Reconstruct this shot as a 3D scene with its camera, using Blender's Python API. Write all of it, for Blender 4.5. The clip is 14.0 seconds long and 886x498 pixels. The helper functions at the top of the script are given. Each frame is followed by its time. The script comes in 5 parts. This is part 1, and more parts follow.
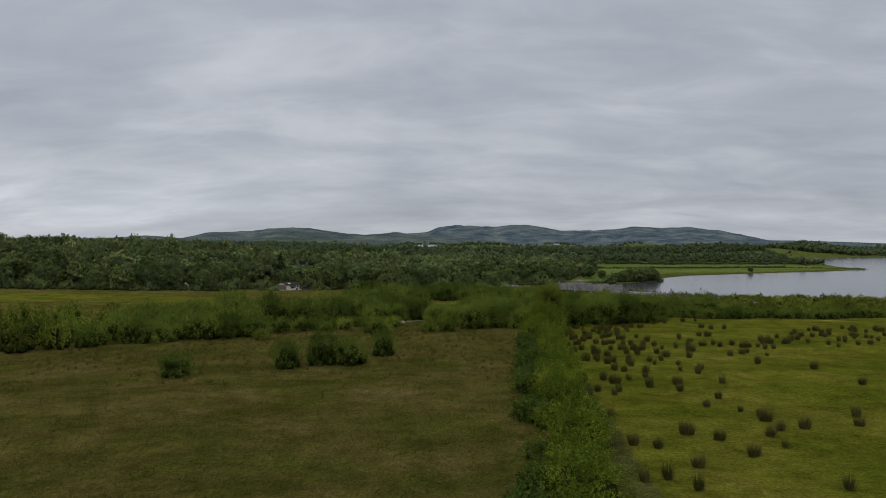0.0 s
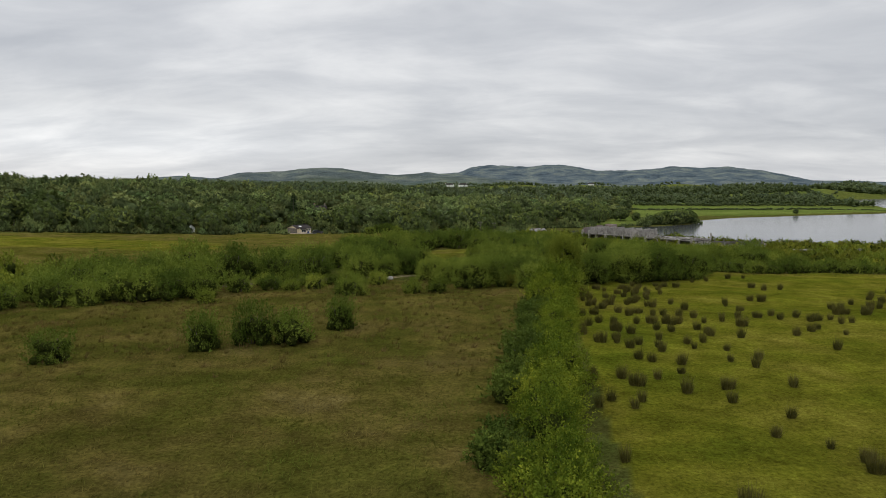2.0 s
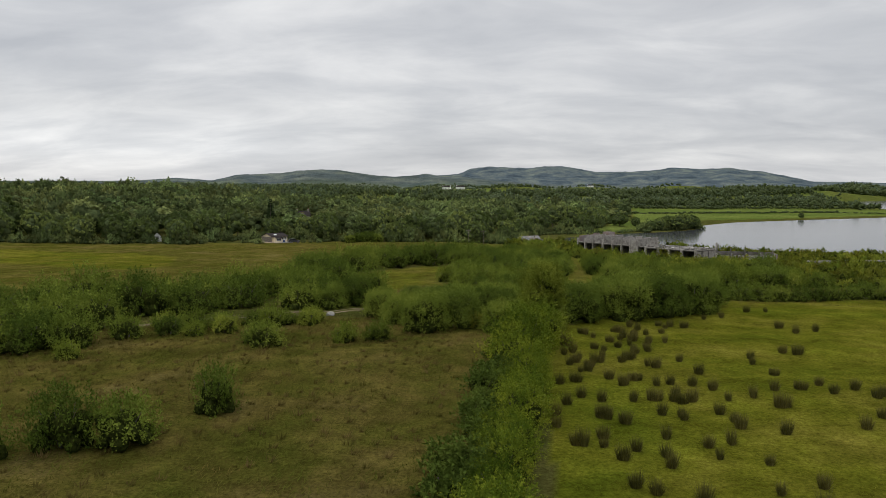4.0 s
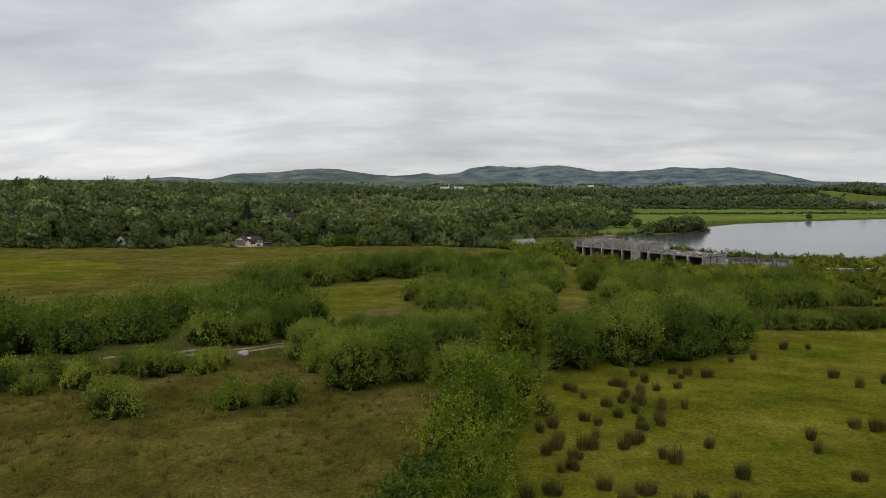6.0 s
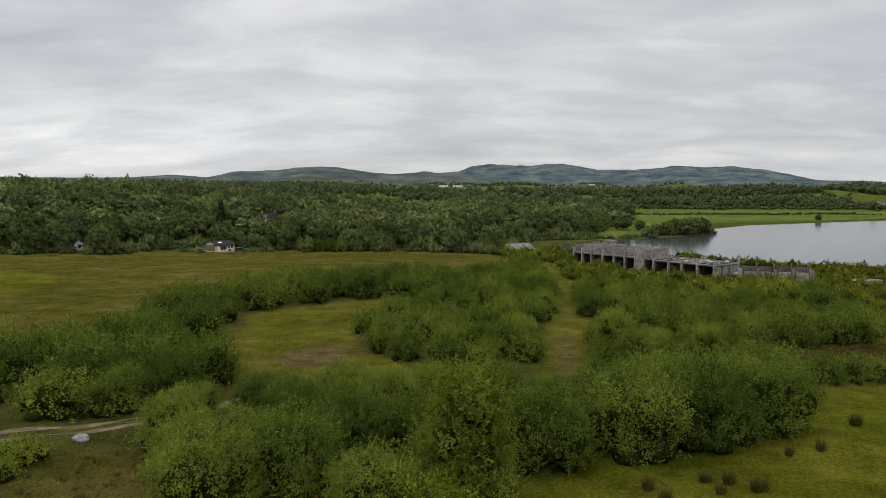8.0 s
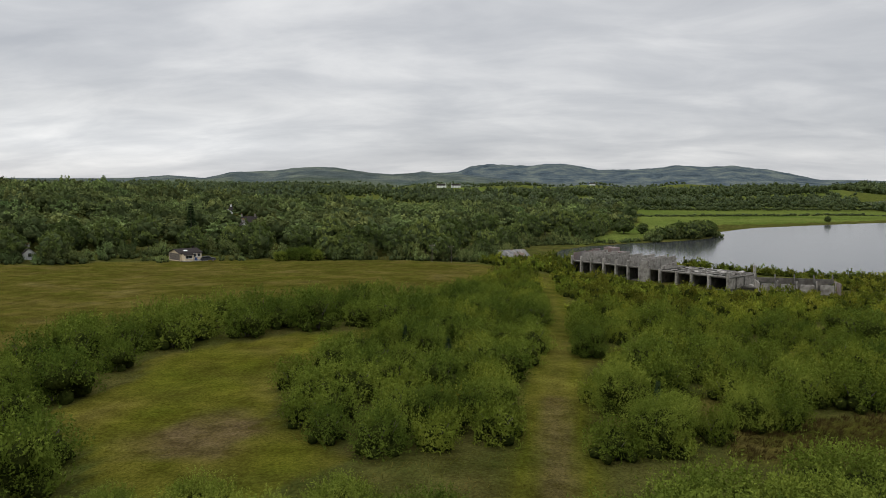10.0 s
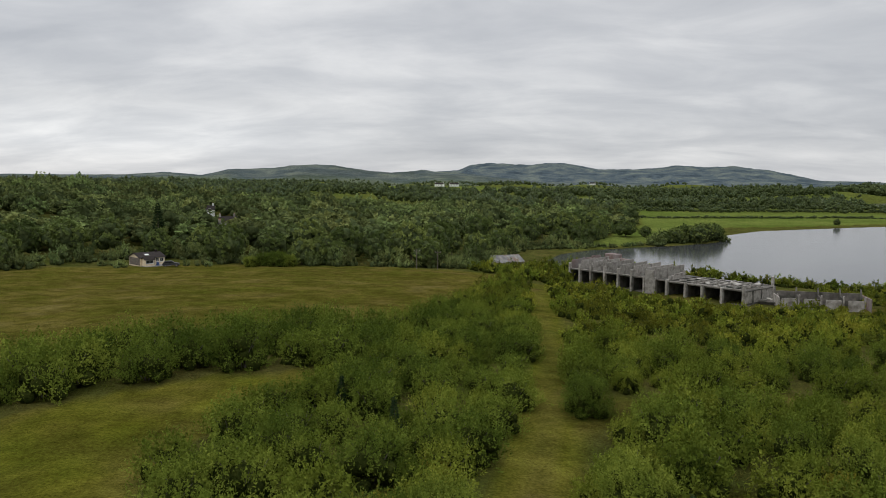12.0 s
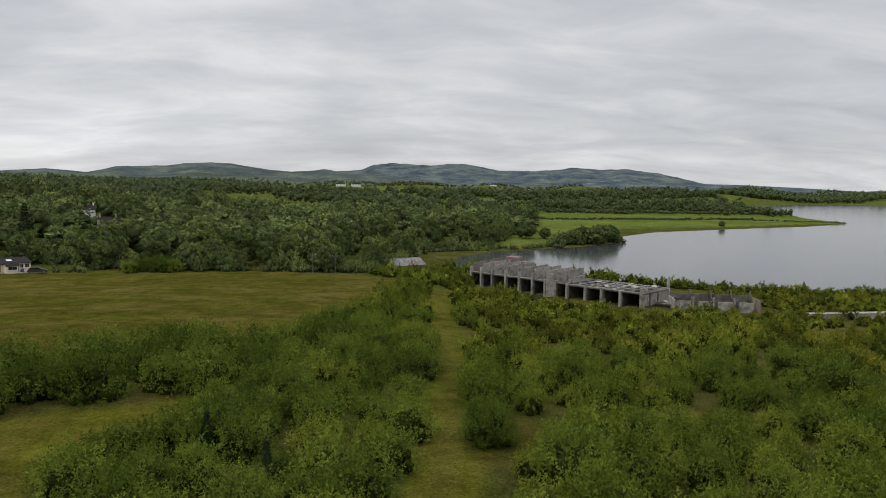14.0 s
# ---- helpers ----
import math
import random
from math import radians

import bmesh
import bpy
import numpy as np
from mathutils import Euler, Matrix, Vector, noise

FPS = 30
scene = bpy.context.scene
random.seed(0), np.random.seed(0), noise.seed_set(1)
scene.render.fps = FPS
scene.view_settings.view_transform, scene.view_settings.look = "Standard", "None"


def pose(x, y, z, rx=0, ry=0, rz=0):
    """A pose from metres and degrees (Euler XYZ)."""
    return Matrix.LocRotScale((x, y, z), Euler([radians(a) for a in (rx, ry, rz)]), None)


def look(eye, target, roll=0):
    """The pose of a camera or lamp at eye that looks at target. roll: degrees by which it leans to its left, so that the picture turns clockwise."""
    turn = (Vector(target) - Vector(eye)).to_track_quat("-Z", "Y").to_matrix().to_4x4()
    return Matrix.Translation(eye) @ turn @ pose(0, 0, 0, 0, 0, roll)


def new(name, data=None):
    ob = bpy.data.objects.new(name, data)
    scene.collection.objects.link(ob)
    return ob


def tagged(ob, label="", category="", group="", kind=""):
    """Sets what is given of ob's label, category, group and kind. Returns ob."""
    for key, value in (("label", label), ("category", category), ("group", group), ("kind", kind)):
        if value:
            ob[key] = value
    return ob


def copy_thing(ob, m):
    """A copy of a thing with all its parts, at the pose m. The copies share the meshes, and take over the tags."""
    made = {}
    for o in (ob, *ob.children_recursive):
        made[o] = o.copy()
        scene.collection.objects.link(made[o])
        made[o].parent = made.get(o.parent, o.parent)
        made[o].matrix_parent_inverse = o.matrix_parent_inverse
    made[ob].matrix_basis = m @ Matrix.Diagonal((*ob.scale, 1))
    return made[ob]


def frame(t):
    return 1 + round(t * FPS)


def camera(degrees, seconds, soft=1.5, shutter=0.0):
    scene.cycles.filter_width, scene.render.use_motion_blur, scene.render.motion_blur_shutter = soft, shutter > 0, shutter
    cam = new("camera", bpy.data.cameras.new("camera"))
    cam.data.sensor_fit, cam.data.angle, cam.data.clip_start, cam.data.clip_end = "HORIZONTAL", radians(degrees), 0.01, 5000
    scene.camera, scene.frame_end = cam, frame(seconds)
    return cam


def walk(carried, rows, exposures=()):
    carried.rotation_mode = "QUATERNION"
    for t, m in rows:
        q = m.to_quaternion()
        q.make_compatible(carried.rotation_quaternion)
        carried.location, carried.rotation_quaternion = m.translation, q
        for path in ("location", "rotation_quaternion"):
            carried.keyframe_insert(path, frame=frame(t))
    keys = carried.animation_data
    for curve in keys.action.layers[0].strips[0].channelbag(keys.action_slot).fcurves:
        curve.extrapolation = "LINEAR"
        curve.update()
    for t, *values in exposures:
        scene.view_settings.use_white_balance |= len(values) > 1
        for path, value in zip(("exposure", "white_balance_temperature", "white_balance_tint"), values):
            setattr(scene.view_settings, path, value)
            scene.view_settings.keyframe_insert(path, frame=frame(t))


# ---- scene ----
cam = camera(63.5, 14.0, soft=0.3)
PATH = [
    (0, (-0.14, -0.07, 12.814), (-0.141, 1.93, 12.804), -0.1),
    (0.5, (1.249, 5.003, 12.7), (1.171, 7.001, 12.691), -0.1),
    (1, (2.631, 9.98, 12.585), (2.534, 11.975, 12.495), -0.2),
    (1.5, (3.986, 14.779, 12.596), (3.889, 16.769, 12.422), -0.2),
    (2, (5.229, 19.79, 12.952), (5.134, 21.78, 12.776), -0.1),
    (2.5, (6.433, 24.698, 13.434), (6.337, 26.688, 13.257), -0.1),
    (3, (7.605, 29.727, 13.906), (7.51, 31.718, 13.734), -0.2),
    (5.5, (12.531, 53.876, 14.499), (12.435, 55.866, 14.326), -0.1),
    (6, (13.465, 58.86, 14.511), (13.368, 60.85, 14.337), -0.1),
    (6.5, (14.358, 63.666, 14.479), (14.26, 65.656, 14.303), 0.0),
    (7, (15.272, 68.669, 14.526), (15.173, 70.659, 14.348), 0.0),
    (7.5, (16.144, 73.609, 14.891), (16.045, 75.599, 14.712), 0.0),
    (8, (16.98, 78.619, 15.26), (16.88, 80.608, 15.081), 0.0),
    (10.5, (20.976, 103.113, 15.997), (20.875, 105.102, 15.818), -0.1),
    (11, (21.773, 108.004, 16.063), (21.672, 109.993, 15.882), -0.0),
    (11.5, (22.407, 112.532, 16.137), (22.306, 114.521, 15.955), 0.1),
    (12, (22.92, 116.526, 16.258), (22.82, 118.515, 16.075), 0.3),
    (12.5, (23.366, 119.564, 16.372), (23.267, 121.553, 16.189), 0.4),
    (13, (23.772, 121.465, 16.464), (23.753, 123.457, 16.281), 0.6),
    (13.5, (23.84, 122.316, 16.512), (23.992, 124.302, 16.333), 0.8),
    (14, (23.871, 122.685, 16.537), (24.041, 124.67, 16.357), 0.8),
]
walk(cam, [(t, look(eye, target, roll)) for t, eye, target, roll in PATH],
     [(0.0, -0.5, 6050, 11), (0.5, -0.6, 6000, 11), (1.0, -0.7, 6050, 11), (1.5, -0.28, 6300, 10), (2.0, 0.03, 6450, 10), (2.5, 0.14, 6500, 10),
      (3.0, 0.08, 6500, 10), (5.5, -0.02, 6500, 10), (14.0, -0.05, 6450, 10)])

# ---- sky and light: an overcast summer evening ----
world = bpy.data.worlds.new("overcast_sky")
scene.world = world
world.use_nodes = True
SUN_ELEV, SUN_AZ = 50.0, -60.0


def make_world():
    nt = world.node_tree
    nt.nodes.clear()
    N, L = nt.nodes.new, nt.links.new
    out, bg = N("ShaderNodeOutputWorld"), N("ShaderNodeBackground")
    co = N("ShaderNodeTexCoord")
    sep = N("ShaderNodeSeparateXYZ")
    L(co.outputs["Generated"], sep.inputs[0])

    def m(op, a, b=None):
        n = N("ShaderNodeMath")
        n.operation = op
        for i, v in enumerate((a, b)):
            if v is None:
                continue
            if isinstance(v, (int, float)):
                n.inputs[i].default_value = v
            else:
                L(v, n.inputs[i])
        return n.outputs[0]

    z = m("MAXIMUM", sep.outputs[2], 0.0)
    d = m("ADD", z, 0.20)
    comb = N("ShaderNodeCombineXYZ")
    L(m("MULTIPLY", m("DIVIDE", sep.outputs[0], d), 0.62), comb.inputs[0])
    L(m("DIVIDE", sep.outputs[1], d), comb.inputs[1])

    def cloud(scale, detail, rough, loc):
        mp = N("ShaderNodeMapping")
        mp.inputs["Location"].default_value = loc
        mp.inputs["Rotation"].default_value = (0, 0, 0.25)
        L(comb.outputs[0], mp.inputs[0])
        t = N("ShaderNodeTexNoise")
        t.inputs["Scale"].default_value, t.inputs["Detail"].default_value = scale, detail
        t.inputs["Roughness"].default_value = rough
        t.inputs["Distortion"].default_value = 0.35
        L(mp.outputs[0], t.inputs["Vector"])
        return t.outputs["Fac"]

    big = cloud(0.8, 4, 0.5, (5.3, 2.9, 0))
    fine = cloud(2.6, 9, 0.56, (0.4, 5.2, 0))
    f = m("ADD", m("MULTIPLY", big, 0.45), m("MULTIPLY", fine, 0.55))
    ramp = N("ShaderNodeValToRGB")
    e = ramp.color_ramp.elements
    e[0].position, e[0].color = 0.36, (0.50, 0.515, 0.545, 1)
    e[1].position, e[1].color = 0.66, (0.82, 0.82, 0.82, 1)
    mid = e.new(0.5)
    mid.color = (0.62, 0.63, 0.65, 1)
    L(f, ramp.inputs[0])
    sky = N("ShaderNodeTexSky")
    sky.sky_type, sky.sun_disc = "NISHITA", False
    sky.sun_elevation, sky.sun_rotation = radians(SUN_ELEV), radians(SUN_AZ)
    dim = N("ShaderNodeMixRGB")
    dim.blend_type, dim.inputs[0].default_value, dim.inputs[2].default_value = "MULTIPLY", 1.0, (0.1, 0.1, 0.1, 1)
    L(sky.outputs[0], dim.inputs[1])
    mix = N("ShaderNodeMixRGB")
    mix.inputs[0].default_value = 0.93
    L(dim.outputs[0], mix.inputs[1])
    L(ramp.outputs[0], mix.inputs[2])
    L(mix.outputs[0], bg.inputs["Color"])
    # an overcast sky is brightest overhead
    # and thins to a pale band low in the west
    band = m("MULTIPLY", m("MAXIMUM", m("SUBTRACT", 1.0, m("DIVIDE", m("ABSOLUTE", m("SUBTRACT", z, 0.05)), 0.055)), 0.0),
             m("MINIMUM", m("MAXIMUM", m("SUBTRACT", m("MULTIPLY", sep.outputs[0], -1.0), 0.1), 0.0), 0.22))
    top = m("MULTIPLY", m("MAXIMUM", m("SUBTRACT", z, 0.3), 0.0), 2.5)
    L(m("ADD", m("ADD", 1.0, top), band), bg.inputs["Strength"])
    L(bg.outputs[0], out.inputs[0])


make_world()
sun_data = bpy.data.lights.new("sun", "SUN")
sun_data.energy, sun_data.angle, sun_data.color = 0.6, radians(25), (1.0, 0.97, 0.92)
sun = new("sun", sun_data)
sun.matrix_world = look((-60, 30, 90), (0, 60, 0))

# ---- materials ----
def material(name, tones, scale=1.0, rough=0.8, bump=0.3, bump_scale=30.0, metal=0.0, per_object=0.0, per_island=0.0,
             stain=None, stain_scale=0.15, translucent=0.0, spec=0.3, ramp=(0.35, 0.65), coord="Object", tone=False, bump_depth=0.05):
    """A surface of two tones broken up at two scales, with stains, fine relief and variation between things and pieces."""
    mat = bpy.data.materials.new(name)
    mat.use_nodes = True
    nt = mat.node_tree
    N, L = nt.nodes.new, nt.links.new
    bsdf = nt.nodes["Principled BSDF"]
    co = N("ShaderNodeTexCoord")
    geo = N("ShaderNodeNewGeometry")
    where = geo.outputs["Position"] if coord == "World" else co.outputs["Object"]

    def noise_tex(sc, detail=5):
        t = N("ShaderNodeTexNoise")
        t.inputs["Scale"].default_value, t.inputs["Detail"].default_value = sc, detail
        L(where, t.inputs["Vector"])
        return t.outputs["Fac"]

    r = N("ShaderNodeValToRGB")
    e = r.color_ramp.elements
    e[0].position, e[0].color = ramp[0], (*tones[0], 1)
    e[1].position, e[1].color = ramp[1], (*tones[1], 1)
    L(noise_tex(scale, 6), r.inputs[0])
    colour = r.outputs[0]
    if stain:
        s = N("ShaderNodeValToRGB")
        s.color_ramp.elements[0].position, s.color_ramp.elements[1].position = 0.48, 0.68
        L(noise_tex(stain_scale, 8), s.inputs[0])
        mx = N("ShaderNodeMixRGB")
        mx.inputs[2].default_value = (*stain, 1)
        L(s.outputs[0], mx.inputs[0])
        L(colour, mx.inputs[1])
        colour = mx.outputs[0]
    value = None
    if per_object:
        oi = N("ShaderNodeObjectInfo")
        a = N("ShaderNodeMapRange")
        a.inputs[3].default_value, a.inputs[4].default_value = 1 - per_object, 1 + per_object
        L(oi.outputs["Random"], a.inputs[0])
        value = a.outputs[0]
        hue = N("ShaderNodeMapRange")
        hue.inputs[3].default_value, hue.inputs[4].default_value = 0.5 + per_object * 0.05, 0.5 - per_object * 0.025
        L(oi.outputs["Random"], hue.inputs[0])
        hs = N("ShaderNodeHueSaturation")
        L(colour, hs.inputs["Color"])
        L(hue.outputs[0], hs.inputs["Hue"])
        L(value, hs.inputs["Value"])
        colour = hs.outputs[0]
    if tone:
        at = N("ShaderNodeAttribute")
        at.attribute_name = "tone"
        sp = N("ShaderNodeSeparateColor")
        L(at.outputs["Color"], sp.inputs[0])
        hs = N("ShaderNodeHueSaturation")
        L(colour, hs.inputs["Color"])
        L(sp.outputs[0], hs.inputs["Value"])
        L(sp.outputs[1], hs.inputs["Hue"])
        colour = hs.outputs[0]
    if per_island:
        a = N("ShaderNodeMapRange")
        a.inputs[3].default_value, a.inputs[4].default_value = 1 - per_island, 1 + per_island
        L(geo.outputs["Random Per Island"], a.inputs[0])
        hs = N("ShaderNodeHueSaturation")
        L(colour, hs.inputs["Color"])
        L(a.outputs[0], hs.inputs["Value"])
        colour = hs.outputs[0]
    L(colour, bsdf.inputs["Base Color"])
    bsdf.inputs["Roughness"].default_value = rough
    bsdf.inputs["Metallic"].default_value = metal
    bsdf.inputs["Specular IOR Level"].default_value = spec
    if bump:
        bp = N("ShaderNodeBump")
        bp.inputs["Strength"].default_value = bump
        bp.inputs["Distance"].default_value = bump_depth
        L(noise_tex(bump_scale, 4), bp.inputs["Height"])
        L(bp.outputs[0], bsdf.inputs["Normal"])
    if translucent:
        tr = N("ShaderNodeBsdfTranslucent")
        L(colour, tr.inputs["Color"])
        ms = N("ShaderNodeMixShader")
        ms.inputs[0].default_value = translucent
        L(bsdf.outputs[0], ms.inputs[1])
        L(tr.outputs[0], ms.inputs[2])
        L(ms.outputs[0], nt.nodes["Material Output"].inputs["Surface"])
    return mat


M_gold = material("golden_leaf", ((0.17, 0.16, 0.018), (0.27, 0.25, 0.034)), rough=0.55, bump=0, spec=0.05, translucent=0.4, per_island=0.22, scale=0.5)
# bush cores: the shade between leafy shoots is put into this dark colour
M_twig_shade = material("leafy_twigs_shade", ((0.020, 0.028, 0.006), (0.044, 0.054, 0.011)), scale=4, rough=0.95, bump=1.0, bump_scale=6, bump_depth=0.3, spec=0.0)
LEAF = dict(rough=0.8, bump=0, spec=0.02, translucent=0.22, per_object=0.34, per_island=0.14, scale=0.5)
# tree cores: a darker leaf colour stands in for shade inside the crowns
M_wood_shade = material("inner_foliage_shade", ((0.042, 0.058, 0.024), (0.088, 0.108, 0.040)), scale=0.8, rough=0.95, bump=1.0, bump_scale=1.5, bump_depth=0.6, spec=0.0, coord="World")
WOODLAND = dict(rough=0.8, bump=1.0, bump_depth=0.5, spec=0.02, translucent=0.12)
M_willow = material("willow_leaf", ((0.088, 0.120, 0.016), (0.166, 0.202, 0.030)), **LEAF)
M_scrub = material("scrub_leaf", ((0.104, 0.134, 0.016), (0.188, 0.214, 0.030)), **LEAF)
M_hawthorn = material("hawthorn_leaf", ((0.070, 0.102, 0.009), (0.180, 0.205, 0.018)), ramp=(0.38, 0.62), **LEAF)
M_gold_green = material("young_tree_leaf", ((0.118, 0.142, 0.014), (0.200, 0.212, 0.027)), **LEAF)
M_bramble = material("bramble_leaf", ((0.050, 0.076, 0.012), (0.092, 0.122, 0.020)), **LEAF)
M_oak = material("woodland_leaf", ((0.106, 0.142, 0.042), (0.198, 0.236, 0.062)), per_object=0.36, per_island=0.2, scale=0.25, bump_scale=2.2, **WOODLAND)
M_conifer = material("conifer_needle", ((0.026, 0.044, 0.018), (0.046, 0.070, 0.026)), **LEAF)
# woodland leaf lightened and tinted blue to carry haze in its colour
M_far_leaf_haze = material("far_foliage_haze", ((0.110, 0.146, 0.052), (0.202, 0.238, 0.078)), scale=0.06, bump_scale=1.6, per_island=0.2, coord="World", tone=True, **WOODLAND)
# farthest trees: paler and bluer leaf colour, with the haze painted in
M_distant_haze = material("distant_foliage_haze", ((0.086, 0.118, 0.070), (0.150, 0.180, 0.098)), scale=0.02, bump_scale=0.8, per_island=0.15, coord="World", tone=True, **WOODLAND)
M_thicket = material("thicket_leaf", ((0.112, 0.136, 0.014), (0.202, 0.218, 0.026)), scale=0.3, rough=0.7, bump=0, per_island=0.2, translucent=0.22, spec=0.04, coord="World", tone=True)
M_thicket_willow = material("thicket_willow_leaf", ((0.096, 0.124, 0.013), (0.176, 0.202, 0.025)), scale=0.3, rough=0.7, bump=0, per_island=0.2, translucent=0.22, spec=0.04, coord="World", tone=True)
M_rush = material("rush_stem", spec=0.05, tones=((0.058, 0.057, 0.013), (0.130, 0.112, 0.030)), rough=0.6, bump=0, per_object=0.25, per_island=0.35)
M_grass_rough = material("rough_grass_blade", ((0.058, 0.063, 0.010), (0.116, 0.088, 0.024)), ramp=(0.42, 0.6), scale=0.22, rough=0.9, spec=0.0, bump=0, per_island=0.34, stain=(0.078, 0.092, 0.014), stain_scale=0.13, translucent=0.3, coord="World")
M_grass_green = material("pasture_grass_blade", ((0.070, 0.086, 0.008), (0.126, 0.122, 0.015)), ramp=(0.4, 0.62), scale=0.35, rough=0.9, spec=0.0, bump=0, per_island=0.3, translucent=0.3, coord="World")
M_grass_track = material("track_grass_blade", ((0.048, 0.054, 0.006), (0.092, 0.074, 0.012)), ramp=(0.4, 0.6), scale=0.3, rough=0.9, spec=0.0, bump=0, per_island=0.12, translucent=0.3, coord="World")
M_bark = material("bark", ((0.06, 0.05, 0.04), (0.14, 0.12, 0.10)), scale=4, rough=0.9, bump=0.6)
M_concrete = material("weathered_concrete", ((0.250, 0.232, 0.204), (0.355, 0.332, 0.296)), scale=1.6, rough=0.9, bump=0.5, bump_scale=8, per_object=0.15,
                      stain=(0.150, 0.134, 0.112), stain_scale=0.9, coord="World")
M_concrete_dark = material("dark_concrete", ((0.065, 0.058, 0.050), (0.165, 0.150, 0.130)), scale=0.6, rough=0.9, bump=0.5, bump_scale=8, per_object=0.15,
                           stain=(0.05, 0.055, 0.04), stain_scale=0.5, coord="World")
M_brick = material("rusty_brick", ((0.15, 0.10, 0.085), (0.25, 0.19, 0.165)), scale=1.2, rough=0.9, bump=0.5, stain=(0.22, 0.2, 0.19), coord="World")
M_render_cream = material("cream_render", ((0.62, 0.51, 0.35), (0.74, 0.62, 0.45)), scale=1.5, rough=0.85, bump=0.2, coord="World")
M_white = material("white_render", ((0.70, 0.70, 0.68), (0.82, 0.82, 0.80)), scale=1.0, rough=0.8, bump=0.15, coord="World")
M_slate = material("slate_roof", ((0.020, 0.017, 0.016), (0.042, 0.034, 0.030)), scale=2.5, spec=0.1, rough=0.85, bump=0.4, bump_scale=12)
M_tin = material("corrugated_metal", ((0.16, 0.16, 0.155), (0.26, 0.255, 0.24)), scale=0.8, rough=0.55, bump=0.2, metal=0.3, stain=(0.20, 0.13, 0.09), stain_scale=0.5)
M_glass = material("dark_window_glass", ((0.015, 0.018, 0.02), (0.03, 0.032, 0.035)), rough=0.08, bump=0, spec=0.6)
M_wood = material("weathered_wood", ((0.10, 0.085, 0.07), (0.2, 0.17, 0.14)), scale=3, rough=0.9, bump=0.4)
M_paint_dark = material("dark_paint", ((0.02, 0.022, 0.025), (0.05, 0.05, 0.055)), rough=0.4, bump=0)
M_stone = material("pale_stone", ((0.20, 0.19, 0.17), (0.38, 0.365, 0.335)), scale=2, rough=0.9, bump=0.6, bump_scale=10)
M_clay = material("clay_pot", ((0.3, 0.15, 0.09), (0.4, 0.22, 0.13)), scale=3, rough=0.9)


# ---- lie of the land ----
LAKE_Z = -10.0
LAKE = np.array([(42, 353), (52, 386), (64, 401), (86, 417), (106, 428), (128, 445), (140, 468), (148, 493), (181, 532), (254, 574), (323, 609),
                 (389, 656), (410, 753), (438, 818), (480, 960), (533, 1141), (752, 1313), (1400, 1500), (2600, 1500), (2600, 250), (700, 190),
                 (400, 225), (220, 268), (154, 290), (121, 297), (100, 306), (86, 325), (64, 342), (47, 345)], float)
SPOTS = np.array([(0, 0, 0), (-70, 10, .2), (70, 10, 0), (0, 60, 0), (-60, 70, -.3), (40, 90, 0), (110, 115, -1), (-10, 115, 0), (0, 145, -1),
                  (-45, 150, -1), (10, 180, -1.2), (30, 165, -1.5), (62, 180, -4.2), (120, 190, -5.5), (31, 220, -3.6), (-35, 210, -2.6), (-110, 220, -3),
                  (-70, 303, -6), (0, 302, -6), (32, 285, -6.6), (60, 255, -8), (110, 245, -8.7), (75, 285, -9.2), (190, 230, -8), (34, 335, -9),
                  (46, 300, -9.3), (58, 286, -9.5), (72, 270, -9.5), (-170, 300, -2), (-260, 420, 5), (-60, 420, -4), (40, 450, -6)], float)
SPOTS2 = np.array([(150, 620, -8.8), (320, 740, -8.8), (60, 650, -5), (-100, 650, -2), (-330, 700, 9), (0, 900, 3), (220, 900, -7.5), (400, 1000, -8.5), (-600, 300, 9),
                   (-600, -300, 6), (0, -500, 4), (600, -300, 2), (500, 80, -5)], float)
SPOT = np.vstack((SPOTS, SPOTS2))


def kernel(d2):
    return np.sqrt(d2 + 400.0)


_d2 = ((SPOT[:, None, :2] - SPOT[None, :, :2]) ** 2).sum(-1)
_W = np.linalg.solve(kernel(_d2) + 1e-6 * np.eye(len(SPOT)), SPOT[:, 2])


def lake_distance(x, y):
    """Metres to the shore, negative on the water."""
    p = np.stack((x, y), -1)
    best = np.full(x.shape, 1e9)
    inside = np.zeros(x.shape, bool)
    n = len(LAKE)
    for i in range(n):
        a, b = LAKE[i], LAKE[(i + 1) % n]
        ab = b - a
        t = np.clip(((p - a) @ ab) / (ab @ ab), 0, 1)
        best = np.minimum(best, np.sqrt((((p - a) - t[..., None] * ab) ** 2).sum(-1)))
        c = ((a[1] > y) != (b[1] > y)) & (x < (b[0] - a[0]) * (y - a[1]) / (b[1] - a[1] + 1e-9) + a[0])
        inside ^= c
    return np.where(inside, -best, best)


def smooth(a, b, v):
    t = np.clip((v - a) / (b - a), 0, 1)
    return t * t * (3 - 2 * t)


def waves(x, y, size, seed):
    """A soft uneven field between about -1 and 1."""
    r = np.random.RandomState(seed)
    out = 0
    for k in range(7):
        a, f, ph = r.uniform(0, math.pi), (2 * math.pi / size) * r.uniform(0.6, 1.7), r.uniform(0, 6.3)
        out = out + np.sin((x * math.cos(a) + y * math.sin(a)) * f + ph)
    return out / 3.2


